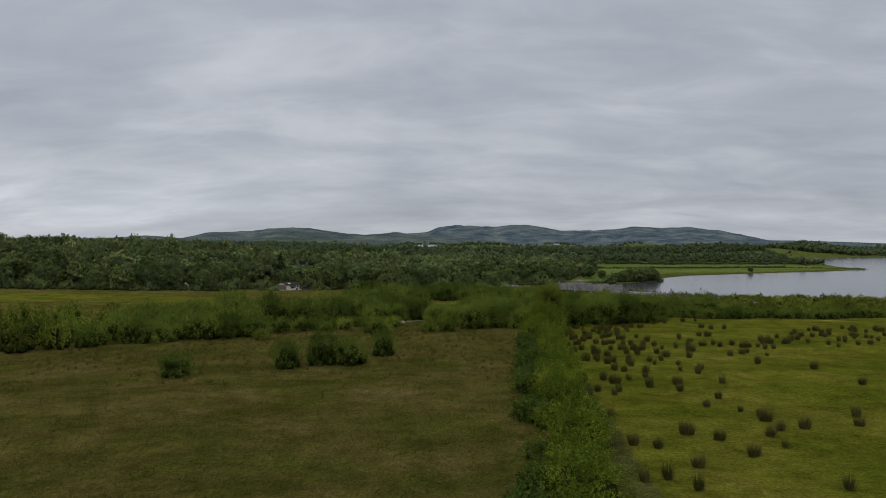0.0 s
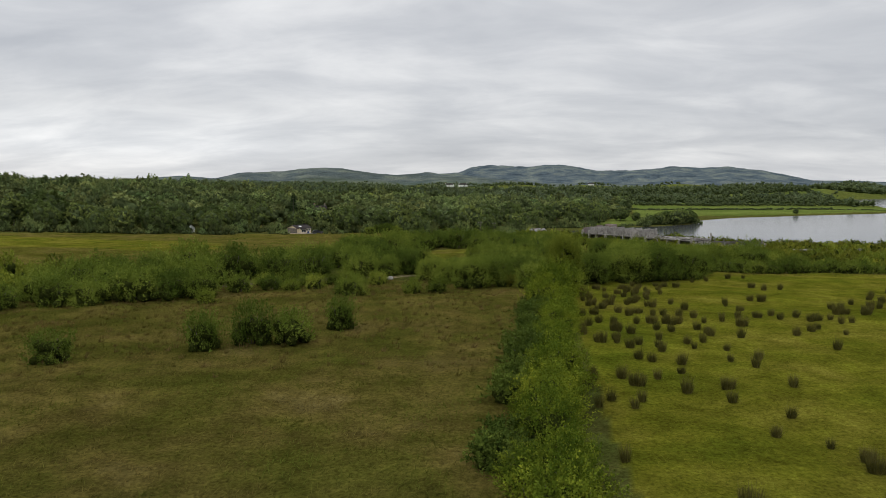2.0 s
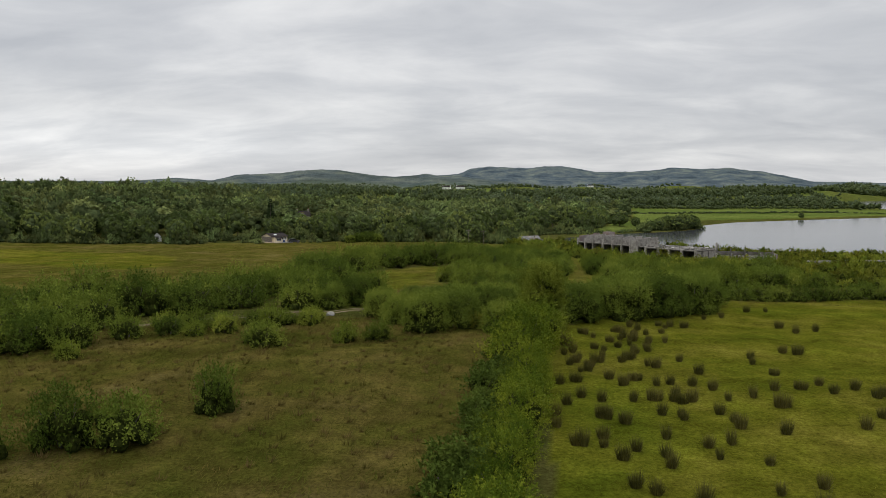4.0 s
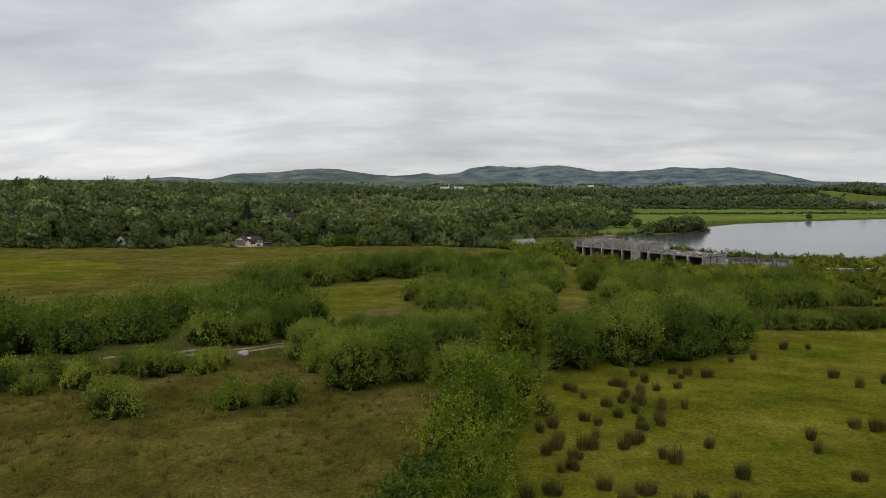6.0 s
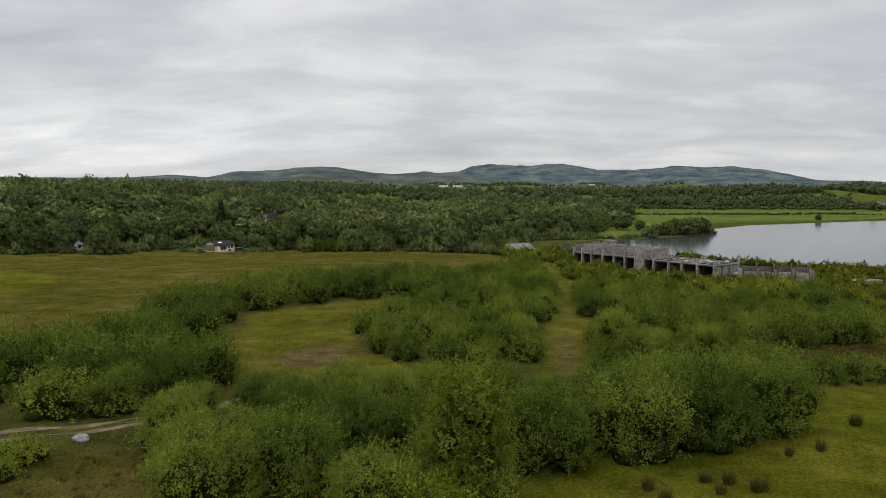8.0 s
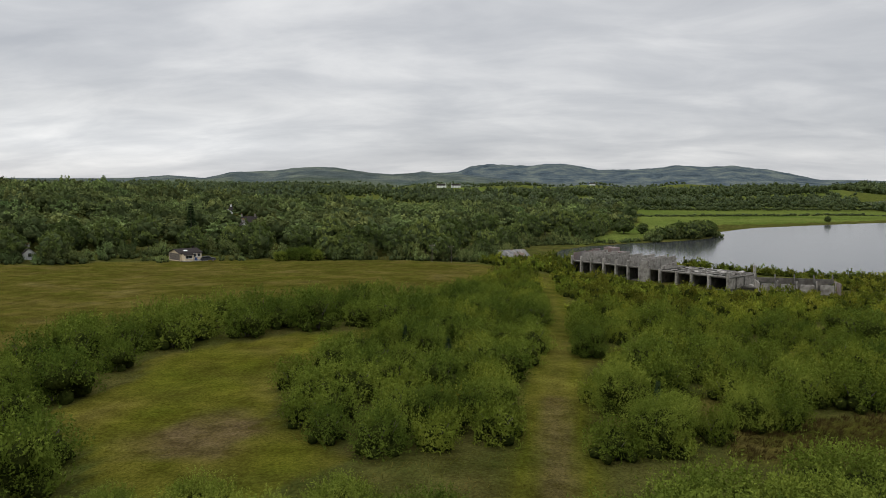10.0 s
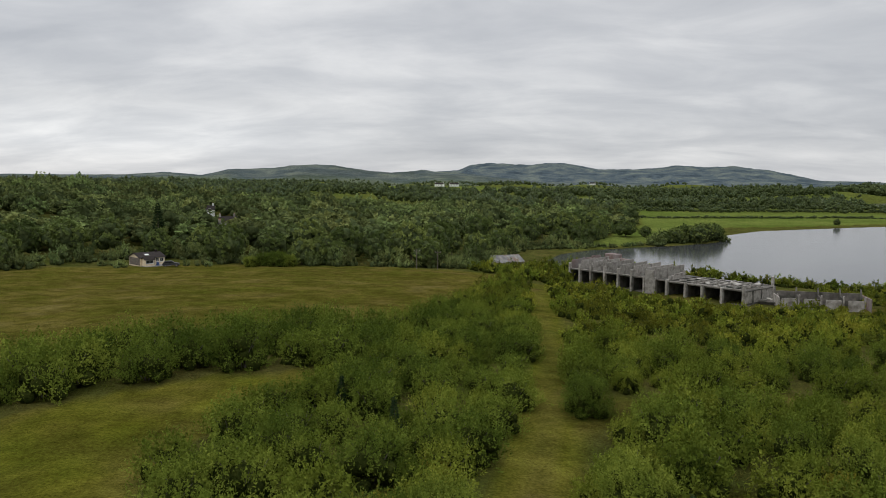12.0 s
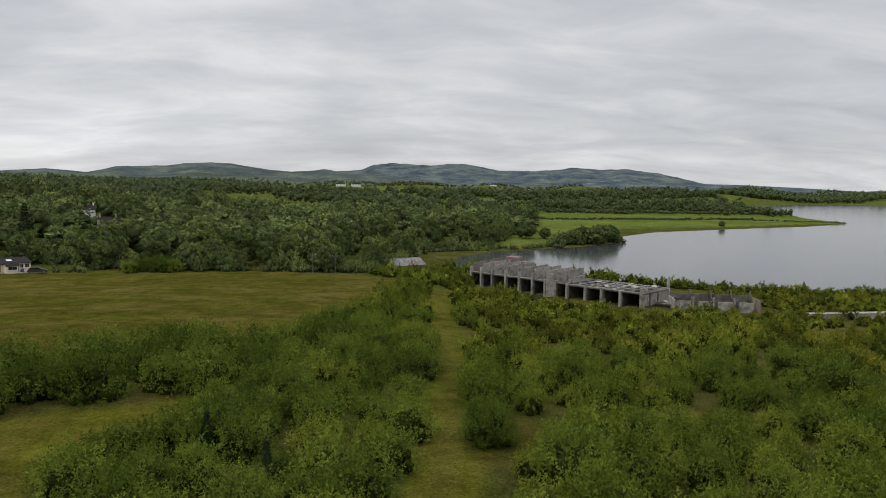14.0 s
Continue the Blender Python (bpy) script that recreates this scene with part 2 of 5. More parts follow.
# the far skyline: bearing in degrees from the y axis, height in metres at its distance
RIDGE_BLUE = np.array([(-60, 30), (-25, 40), (-8, 60), (-1.6, 91), (-0.7, 121), (0.7, 134), (2.0, 128), (3.8, 121), (5.2, 131), (6.5, 134), (7.9, 118), (9.2, 98), (11.9, 98), (13.9, 107), (15.0, 120), (17.2, 109), (19.1, 115), (20.2, 102), (21.4, 92), (23.1, 66), (24.7, 38), (27.1, 35), (30.5, 25), (36.6, 3), (60, 4)], float)
RIDGE_GREEN = np.array([(-60, 40), (-26.8, 43), (-23.8, 55), (-21.3, 45), (-20.2, 56), (-19.3, 68), (-16.0, 73), (-14.4, 86), (-13.0, 88), (-11.1, 85), (-9.9, 75), (-8.6, 65), (-6.9, 59), (-5.1, 66), (-4.5, 72), (-3.4, 64), (-1.6, 60), (1.1, 44), (3.8, 31), (8, 12), (60, 4)], float)


def land(x, y):
    x, y = np.asarray(x, float), np.asarray(y, float)
    d2 = (x[..., None] - SPOT[:, 0]) ** 2 + (y[..., None] - SPOT[:, 1]) ** 2
    near = kernel(d2) @ _W
    ex, ey = x - 20, y - 100
    r = np.hypot(ex, ey)
    az = np.degrees(np.arctan2(ex, ey))
    far = 4 + 9 * waves(x, y, 620, 5) + smooth(1000, 1700, r) * (8 * waves(x, y, 330, 6))
    far = far - smooth(5, 30, az) * 6
    crest = np.interp(az, RIDGE_GREEN[:, 0], RIDGE_GREEN[:, 1])
    g = np.exp(-((r - 2650) / 420) ** 2)
    far = far * (1 - g) + crest * 0.91 * g * (1 + 0.012 * waves(x, y, 120, 7) + 0.014 * waves(x, y, 45, 17))
    crest2 = np.interp(az, RIDGE_BLUE[:, 0], RIDGE_BLUE[:, 1]) * (1 + 0.014 * waves(x, y, 150, 8) + 0.016 * waves(x, y, 60, 18))
    g = np.exp(-((r - 4150) / 480) ** 2)
    far = far * (1 - g) + crest2 * g + g * 7 * waves(x, y, 420, 9) * np.clip((4050 - r) / 500, 0, 1)
    far = far + (10.5 - far) * np.exp(-((x + 40) ** 2 + (y - 1390) ** 2) / 150.0 ** 2)
    k = smooth(800, 1250, r)
    h = near * (1 - k) + far * k
    h = h + 0.12 * waves(x, y, 9, 2) * (1 - smooth(300, 600, r)) + 0.15 * waves(x, y, 23, 3)
    d = lake_distance(x, y)
    bank = LAKE_Z + 0.25 + np.where(d > 0, 0.04 * d, np.maximum(0.16 * d, -4))
    k = smooth(0, 35, d)
    return np.where(d < 0, bank, np.maximum(h, LAKE_Z + 0.3) * k + bank * (1 - k))


def ground_z(x, y):
    return float(land(np.array([float(x)]), np.array([float(y)]))[0])


def inside(poly, x, y):
    x, y = np.asarray(x, float), np.asarray(y, float)
    c = np.zeros(x.shape, bool)
    n = len(poly)
    for i in range(n):
        (ax, ay), (bx, by) = poly[i], poly[(i + 1) % n]
        if ay == by:
            continue
        c ^= ((ay > y) != (by > y)) & (x < (bx - ax) * (y - ay) / (by - ay) + ax)
    return c


# ---- building helpers ----
def mesh_from(name, verts, faces, mat, smooth_faces=False, core=0, inner=None):
    """A mesh; its last core faces are smooth and take the inner material."""
    me = bpy.data.meshes.new(name)
    if isinstance(faces, np.ndarray):
        n, k = faces.shape
        verts = np.asarray(verts, np.float32)
        me.vertices.add(len(verts))
        me.vertices.foreach_set("co", verts.ravel())
        me.loops.add(n * k)
        me.loops.foreach_set("vertex_index", faces.astype(np.int32).ravel())
        me.polygons.add(n)
        me.polygons.foreach_set("loop_start", np.arange(0, n * k, k, dtype=np.int32))
    else:
        me.from_pydata([tuple(v) for v in verts], [], faces)
    me.materials.append(mat)
    if core:
        flags = np.zeros(len(faces), np.int32)
        flags[-core:] = 1
        if inner is not None:
            me.materials.append(inner)
            me.polygons.foreach_set("material_index", flags)
        me.polygons.foreach_set("use_smooth", flags.astype(bool))
    elif smooth_faces:
        me.polygons.foreach_set("use_smooth", [True] * len(me.polygons))
    me.update(calc_edges=True)
    return me


def from_bm(name, bm, mat):
    me = bpy.data.meshes.new(name)
    bm.to_mesh(me)
    bm.free()
    me.materials.append(mat)
    return me


def part(name, data, mat, parent, label=""):
    """Links a bmesh or a mesh as one object under a thing or a part."""
    me = from_bm(name, data, mat) if isinstance(data, bmesh.types.BMesh) else data
    ob = new(name, me)
    ob.parent = parent
    return tagged(ob, label)


def thing(name, label, category, group="", m=None):
    ob = new(name)
    ob.empty_display_size = 0.2
    if m is not None:
        ob.matrix_world = m
    return tagged(ob, label, category, group)


def box(bm, x0, y0, z0, x1, y1, z1, bevel=0.0, m=None):
    mat4 = Matrix.Translation(((x0 + x1) / 2, (y0 + y1) / 2, (z0 + z1) / 2)) @ Matrix.Diagonal((abs(x1 - x0), abs(y1 - y0), abs(z1 - z0), 1))
    if m is not None:
        mat4 = m @ mat4
    r = bmesh.ops.create_cube(bm, size=1, matrix=mat4)
    if bevel:
        edges = {e for v in r["verts"] for e in v.link_edges}
        bmesh.ops.bevel(bm, geom=list(edges), offset=bevel, segments=1, affect="EDGES")
    return bm


def boxes(*specs, bevel=0.0):
    bm = bmesh.new()
    for s in specs:
        box(bm, *s, bevel=bevel)
    return bm


# ---- ground, one sheet to the horizon ----
TRACK = [(24, 132), (25, 141), (25.8, 150), (27, 161), (29.2, 176), (31, 193), (32.7, 220), (34.5, 250), (37, 280)]
DIRT = [(-70, 99), (-45, 105), (-28, 112), (-21, 115.2), (-18, 116.2), (-15, 118.4), (-11, 120.4), (-6, 123), (-1, 126), (1, 131)]
CLEARING = [(-12, 149), (-10, 160), (-13, 166), (-8, 172), (-1, 178), (5, 180), (11, 182), (9, 170), (4, 164), (3, 158), (5, 148), (10, 144), (12, 140), (8, 134), (1, 133), (-4, 140)]
MEADOW = [(-170, 245), (-84, 230), (-66, 216), (-56, 188), (-62, 176), (-84, 190), (-170, 200)]
MIDFIELD = [(-170, 135), (-80, 130), (-56, 124), (-38, 131), (-25, 142), (-25, 180), (-8, 194), (12, 207), (24, 240), (32, 285), (30, 304), (-60, 306), (-95, 280), (-160, 250)]
RIGHT_FIELD = [(10, 20), (16, 112), (22, 118), (36, 128), (43, 136.5), (52, 140.5), (60, 143.5), (90, 152), (170, 170), (260, 130), (200, -60), (5, -60)]
LEFT_FIELD = [(6, -60), (8, 30), (14, 112), (2, 120), (-20, 114), (-50, 100), (-130, 90), (-200, 60), (-160, -60)]
HEATH = [(36, 142), (44, 142), (62, 149), (90, 158), (90, 167), (62, 160), (47, 153), (41, 152), (37, 148)]
GLADE = [(-178, 392), (-165, 415), (-140, 412), (-128, 385), (-138, 365), (-160, 372)]
SPIT = [(60, 402), (84, 420), (100, 440), (120, 480), (150, 540), (250, 585), (386, 658), (400, 740), (330, 760), (160, 740), (130, 600), (112, 520), (84, 450)]


def path_distance(path, x, y):
    best = np.full(np.shape(x), 1e9)
    for (ax, ay), (bx, by) in zip(path, path[1:]):
        ab2 = (bx - ax) ** 2 + (by - ay) ** 2
        t = np.clip(((x - ax) * (bx - ax) + (y - ay) * (by - ay)) / ab2, 0, 1)
        best = np.minimum(best, np.hypot(x - ax - t * (bx - ax), y - ay - t * (by - ay)))
    return best


def farm_cell(x, y):
    """The farm fields of the distance: cell numbers and how far across its cell a place lies."""
    a = (x * 0.95 + y * 0.30 + 16 * waves(x, y, 300, 51)) / 150
    b = (-x * 0.30 + y * 0.95 + 16 * waves(x, y, 280, 52)) / 105
    return np.floor(a), np.floor(b), a - np.floor(a), b - np.floor(b)


def build_ground():
    rings = [0.0]
    r = 14.0
    while r < 4750:
        rings.append(r)
        r *= 1.013 if r < 420 else 1.02
    az = list(np.arange(-42, 42.01, 0.28)) + list(np.arange(48, 313, 6.0))
    az = np.radians(np.array(az))
    na = len(az)
    R = np.array(rings[1:])
    X = R[:, None] * np.sin(az)[None]
    Y = R[:, None] * np.cos(az)[None] - 20
    X, Y = np.concatenate(([0.0], X.ravel())), np.concatenate(([-20.0], Y.ravel()))
    Z = land(X, Y)
    faces = [(0, 1 + (j + 1) % na, 1 + j) for j in range(na)]
    for i in range(len(R) - 1):
        a = 1 + i * na
        for j in range(na):
            k = (j + 1) % na
            faces.append((a + j, a + k, a + na + k, a + na + j))
    me = mesh_from("ground", np.stack((X, Y, Z), -1), faces, None, True)
    me.materials.clear()
    # land cover: red = green pasture, green = rough brown grass, blue = bare soil, alpha = moorland and forest of the
    # far hills, tinted blue-grey as haze
    rr = np.hypot(X - 20, Y - 100)
    pasture = np.zeros(len(X))
    rough = np.zeros(len(X))
    pasture[inside(RIGHT_FIELD, X, Y)] = 1
    pasture[inside(SPIT, X, Y)] = 1
    rough[inside(LEFT_FIELD, X, Y)] = 1
    rough[inside(MIDFIELD, X, Y)] = 0.85
    pasture[inside(MIDFIELD, X, Y)] = 0.9
    pasture[inside(MEADOW, X, Y)] = 1
    rough[inside(MEADOW, X, Y)] = 0.15
    pasture[inside(CLEARING, X, Y)] = 0.85
    rough[inside(CLEARING, X, Y)] = 0.3 + 0.3 * waves(X, Y, 9, 77)[inside(CLEARING, X, Y)]
    rough[inside(HEATH, X, Y) | (inside([(29, 141), (62, 161), (200, 184), (200, 262), (34, 300)], X, Y) & (waves(X, Y, 30, 91) > 0.62))] = 0.9
    pasture = np.maximum(pasture, 0.75 * (1 - smooth(1.8, 3.4, path_distance(TRACK, X, Y))))
    i, j, _, _ = farm_cell(X, Y)
    hashed = np.modf(np.abs(np.sin(i * 12.9898 + j * 78.233) * 43758.5453))[0]
    farm = (rr > 640) & (rr < 3000) & ~inside(SPIT, X, Y)
    pasture[farm] = 0.12
    soil = np.where(Y < 156, 0.5, 0.14) * (1 - smooth(0.5, 1.7, path_distance(TRACK, X, Y)))
    soil = np.maximum(soil, 0.7 * (1 - smooth(0.5, 1.1, np.hypot((X - 1.8) / 4.3, (Y - 144.5) / 5.6) + 0.16 * waves(X, Y, 3, 31))))
    soil = np.maximum(soil, 0.7 * (1 - smooth(0.4, 1.1, np.hypot((X - 12.8) / 1.3, (Y - 142) / 1.2))))
    hazed_moor = (0.72 + 0.22 * hashed) * smooth(1800, 2400, rr)
    hazed_moor = np.maximum(hazed_moor, smooth(2900, 3500, rr))
    col = np.stack((pasture, rough, soil, hazed_moor), -1)
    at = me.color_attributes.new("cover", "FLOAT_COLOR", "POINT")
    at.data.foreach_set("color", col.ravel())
    lush = np.where(inside(SPIT, X, Y) | inside(GLADE, X, Y) | (np.hypot(X + 30, Y - 1330) < 120), 1.0, 0.0)
    lush = np.maximum(lush, np.where(farm & (rr < 2300), np.where(hashed > 0.5, 0.75, 0.4), 0))
    at2 = me.color_attributes.new("lush", "FLOAT_COLOR", "POINT")
    at2.data.foreach_set("color", np.repeat(lush, 4).astype(np.float32))
    mat = bpy.data.materials.new("ground_cover")
    mat.use_nodes = True
    nt = mat.node_tree
    N, L = nt.nodes.new, nt.links.new
    bsdf = nt.nodes["Principled BSDF"]
    geo = N("ShaderNodeNewGeometry")
    att = N("ShaderNodeAttribute")
    att.attribute_name = "cover"
    sep = N("ShaderNodeSeparateColor")
    L(att.outputs["Color"], sep.inputs[0])

    def tones(scale, stops, detail=8, squash=1.0):
        t = N("ShaderNodeTexNoise")
        t.inputs["Scale"].default_value, t.inputs["Detail"].default_value = scale, detail
        t.inputs["Roughness"].default_value = 0.62
        L(geo.outputs["Position"], t.inputs["Vector"])
        r = N("ShaderNodeValToRGB")
        e = r.color_ramp.elements
        while len(e) < len(stops):
            e.new(0.5)
        for el, (p, c) in zip(e, stops):
            el.position, el.color = p, (*c, 1)
        L(t.outputs["Fac"], r.inputs[0])
        return r.outputs[0]

    def mix(fac, a, b):
        n = N("ShaderNodeMixRGB")
        L(fac, n.inputs[0])
        L(a, n.inputs[1])
        L(b, n.inputs[2])
        return n.outputs[0]

    base = tones(0.12, [(0.35, (0.048, 0.058, 0.012)), (0.65, (0.085, 0.078, 0.022))])
    green = tones(0.09, [(0.34, (0.066, 0.080, 0.007)), (0.5, (0.096, 0.098, 0.010)), (0.66, (0.134, 0.120, 0.018))])
    brown = tones(0.11, [(0.30, (0.048, 0.052, 0.008)), (0.45, (0.068, 0.064, 0.012)), (0.58, (0.094, 0.077, 0.019)), (0.72, (0.122, 0.098, 0.034))])
    earth = tones(0.8, [(0.35, (0.082, 0.052, 0.028)), (0.65, (0.140, 0.094, 0.056))])
    # haze over the far hills is painted in as these blue-grey tones
    hazed_hill = tones(0.011, [(0.34, (0.040, 0.056, 0.066)), (0.45, (0.068, 0.088, 0.100)), (0.53, (0.096, 0.116, 0.114)), (0.64, (0.140, 0.160, 0.138))], 14)
    rich = tones(0.02, [(0.35, (0.074, 0.106, 0.020)), (0.65, (0.124, 0.148, 0.034))])
    att2 = N("ShaderNodeAttribute")
    att2.attribute_name = "lush"
    c = mix(sep.outputs[0], base, green)
    c = mix(att2.outputs["Fac"], c, rich)
    c = mix(sep.outputs[1], c, brown)
    c = mix(sep.outputs[2], c, earth)
    c = mix(att.outputs["Alpha"], c, hazed_hill)
    fine = N("ShaderNodeTexNoise")
    fine.inputs["Scale"].default_value, fine.inputs["Detail"].default_value = 4.5, 6
    fine.inputs["Roughness"].default_value = 0.75
    L(geo.outputs["Position"], fine.inputs["Vector"])
    var = N("ShaderNodeMapRange")
    var.inputs[1].default_value, var.inputs[2].default_value = 0.3, 0.7
    var.inputs[3].default_value, var.inputs[4].default_value = 0.45, 1.55
    L(fine.outputs["Fac"], var.inputs[0])
    # long streaks where the wind has laid the grass over
    lay = N("ShaderNodeMapping")
    lay.inputs["Rotation"].default_value = (0, 0, 0.5)
    lay.inputs["Scale"].default_value = (0.06, 0.18, 1.0)
    L(geo.outputs["Position"], lay.inputs["Vector"])
    streak = N("ShaderNodeTexNoise")
    streak.inputs["Scale"].default_value, streak.inputs["Detail"].default_value = 1.0, 4
    L(lay.outputs[0], streak.inputs["Vector"])
    wind = N("ShaderNodeMapRange")
    wind.inputs[1].default_value, wind.inputs[2].default_value = 0.35, 0.7
    wind.inputs[3].default_value, wind.inputs[4].default_value = 0.86, 1.2
    L(streak.outputs["Fac"], wind.inputs[0])
    clump = N("ShaderNodeTexNoise")
    clump.inputs["Scale"].default_value, clump.inputs["Detail"].default_value = 0.42, 5
    clump.inputs["Roughness"].default_value = 0.7
    L(geo.outputs["Position"], clump.inputs["Vector"])
    tuft = N("ShaderNodeMapRange")
    tuft.inputs[1].default_value, tuft.inputs[2].default_value = 0.32, 0.68
    tuft.inputs[3].default_value, tuft.inputs[4].default_value = 0.66, 1.34
    L(clump.outputs["Fac"], tuft.inputs[0])
    uneven = N("ShaderNodeMath")
    uneven.operation = "MULTIPLY"
    L(wind.outputs[0], uneven.inputs[0])
    L(tuft.outputs[0], uneven.inputs[1])
    both = N("ShaderNodeMath")
    both.operation = "MULTIPLY"
    L(var.outputs[0], both.inputs[0])
    L(uneven.outputs[0], both.inputs[1])
    hs = N("ShaderNodeHueSaturation")
    L(c, hs.inputs["Color"])
    L(both.outputs[0], hs.inputs["Value"])
    L(hs.outputs[0], bsdf.inputs["Base Color"])
    bsdf.inputs["Roughness"].default_value = 0.95
    bsdf.inputs["Specular IOR Level"].default_value = 0.0
    bp = N("ShaderNodeBump")
    bp.inputs["Strength"].default_value, bp.inputs["Distance"].default_value = 0.9, 0.2
    L(fine.outputs["Fac"], bp.inputs["Height"])
    L(bp.outputs[0], bsdf.inputs["Normal"])
    me.materials.append(mat)
    return tagged(new("ground", me), "rough grassy lowland rolling out to haze-tinted blue-grey hills", "ground", kind="structure")


build_ground()


def rut(name, label, path, offset, width, mat, seed, wear=0.0):
    """A worn wheel rut: a thin uneven strip of bare earth that follows the land beside a path; wear: the share that grass has closed."""
    rg = np.random.RandomState(seed)
    P = np.array(path, float)
    seg = np.hypot(*np.diff(P, axis=0).T)
    along = np.concatenate(([0], np.cumsum(seg)))
    u = np.arange(0, along[-1], 0.5)
    x, y = np.interp(u, along, P[:, 0]), np.interp(u, along, P[:, 1])
    dx, dy = np.gradient(x), np.gradient(y)
    ln = np.hypot(dx, dy)
    nx, ny = -dy / ln, dx / ln
    sway = offset + 0.12 * waves(u, u * 0, 14, seed)
    half = width * 0.5 * (1 + 0.35 * waves(u, u * 0, 5, seed + 1) + 0.15 * rg.normal(size=len(u)))
    half = np.maximum(half, 0.04) * np.clip(1.4 * (waves(u, u * 0, 11, seed + 2) + 1.0 - 2 * wear), 0.03, 1)
    rows_ = []
    for side in (-1.0, -0.3, 0.3, 1.0):
        o = sway + half * side
        px, py = x + nx * o, y + ny * o
        rows_.append(np.stack((px, py, land(px, py) + (0.05 if abs(side) < 0.5 else 0.02)), -1))
    n = len(u)
    v = np.concatenate(rows_)
    f = [(k * n + i, k * n + i + 1, (k + 1) * n + i + 1, (k + 1) * n + i) for k in range(3) for i in range(n - 1)]
    tagged(new(name, mesh_from(name, v, f, mat, True)), label, "track", kind="structure")


M_earth = material("trodden_earth", ((0.120, 0.090, 0.052), (0.190, 0.150, 0.096)), scale=1.5, rough=0.95, bump=0.6, bump_scale=6, spec=0.05, stain=(0.085, 0.078, 0.026), stain_scale=0.5, coord="World")
for k_, side_ in enumerate((-0.85, 0.85)):
    rut("earth_rut", "pale bare wheel rut of an earth track", DIRT, side_, 0.9, M_earth, 300 + k_, 0.08)


def build_water():
    mat = bpy.data.materials.new("lake_water")
    mat.use_nodes = True
    nt = mat.node_tree
    N, L = nt.nodes.new, nt.links.new
    b = nt.nodes["Principled BSDF"]
    b.inputs["Base Color"].default_value = (0.055, 0.058, 0.06, 1)
    b.inputs["Roughness"].default_value = 0.12
    b.inputs["IOR"].default_value = 1.33
    geo = N("ShaderNodeNewGeometry")
    mp = N("ShaderNodeMapping")
    mp.inputs["Scale"].default_value = (0.5, 1.0, 1.0)
    t = N("ShaderNodeTexNoise")
    t.inputs["Scale"].default_value, t.inputs["Detail"].default_value = 0.9, 5
    bp = N("ShaderNodeBump")
    bp.inputs["Strength"].default_value, bp.inputs["Distance"].default_value = 0.25, 0.05
    L(geo.outputs["Position"], mp.inputs[0])
    L(mp.outputs[0], t.inputs["Vector"])
    L(t.outputs["Fac"], bp.inputs["Height"])
    L(bp.outputs[0], b.inputs["Normal"])
    v = [(x, y, LAKE_Z) for y in (150, 900, 1700) for x in (10, 700, 2700)]
    f = [(0, 1, 4, 3), (1, 2, 5, 4), (3, 4, 7, 6), (4, 5, 8, 7)]
    tagged(new("water", mesh_from("water", v, f, mat)), "calm grey lake reflecting the overcast sky", "lake", kind="structure")


build_water()


# ---- plants ----
def leaf_cards(rng, pts, dirs, length, width, spread=0.6, face=None, loose=0.55):
    """Small folded leaves at pts, pointing roughly along dirs and turning their upper side towards face: vertices and triangles."""
    n = len(pts)
    d = dirs + spread * rng.normal(size=(n, 3))
    d /= np.linalg.norm(d, axis=1)[:, None] + 1e-9
    up = (rng.normal(size=(n, 3)) if face is None else face + loose * rng.normal(size=(n, 3)))
    s = np.cross(d, up)
    s /= np.linalg.norm(s, axis=1)[:, None] + 1e-9
    up = np.cross(s, d)
    ln = length * rng.uniform(0.65, 1.35, n)[:, None]
    wd = width * rng.uniform(0.7, 1.3, n)[:, None]
    v = np.stack((pts - s * wd * 0.5, pts + d * ln * 0.4 + s * wd, pts + d * ln - s * wd * 0.2), 1)
    return v.reshape(-1, 3), np.arange(3 * n).reshape(-1, 3)


def ball(subdivisions):
    b = bmesh.new()
    bmesh.ops.create_icosphere(b, subdivisions=subdivisions, radius=1.0)
    v = np.array([p.co[:] for p in b.verts])
    f = np.array([[p.index for p in q.verts] for q in b.faces])
    b.free()
    return v, f


BALL_ROUGH, BALL = ball(1), ball(2)


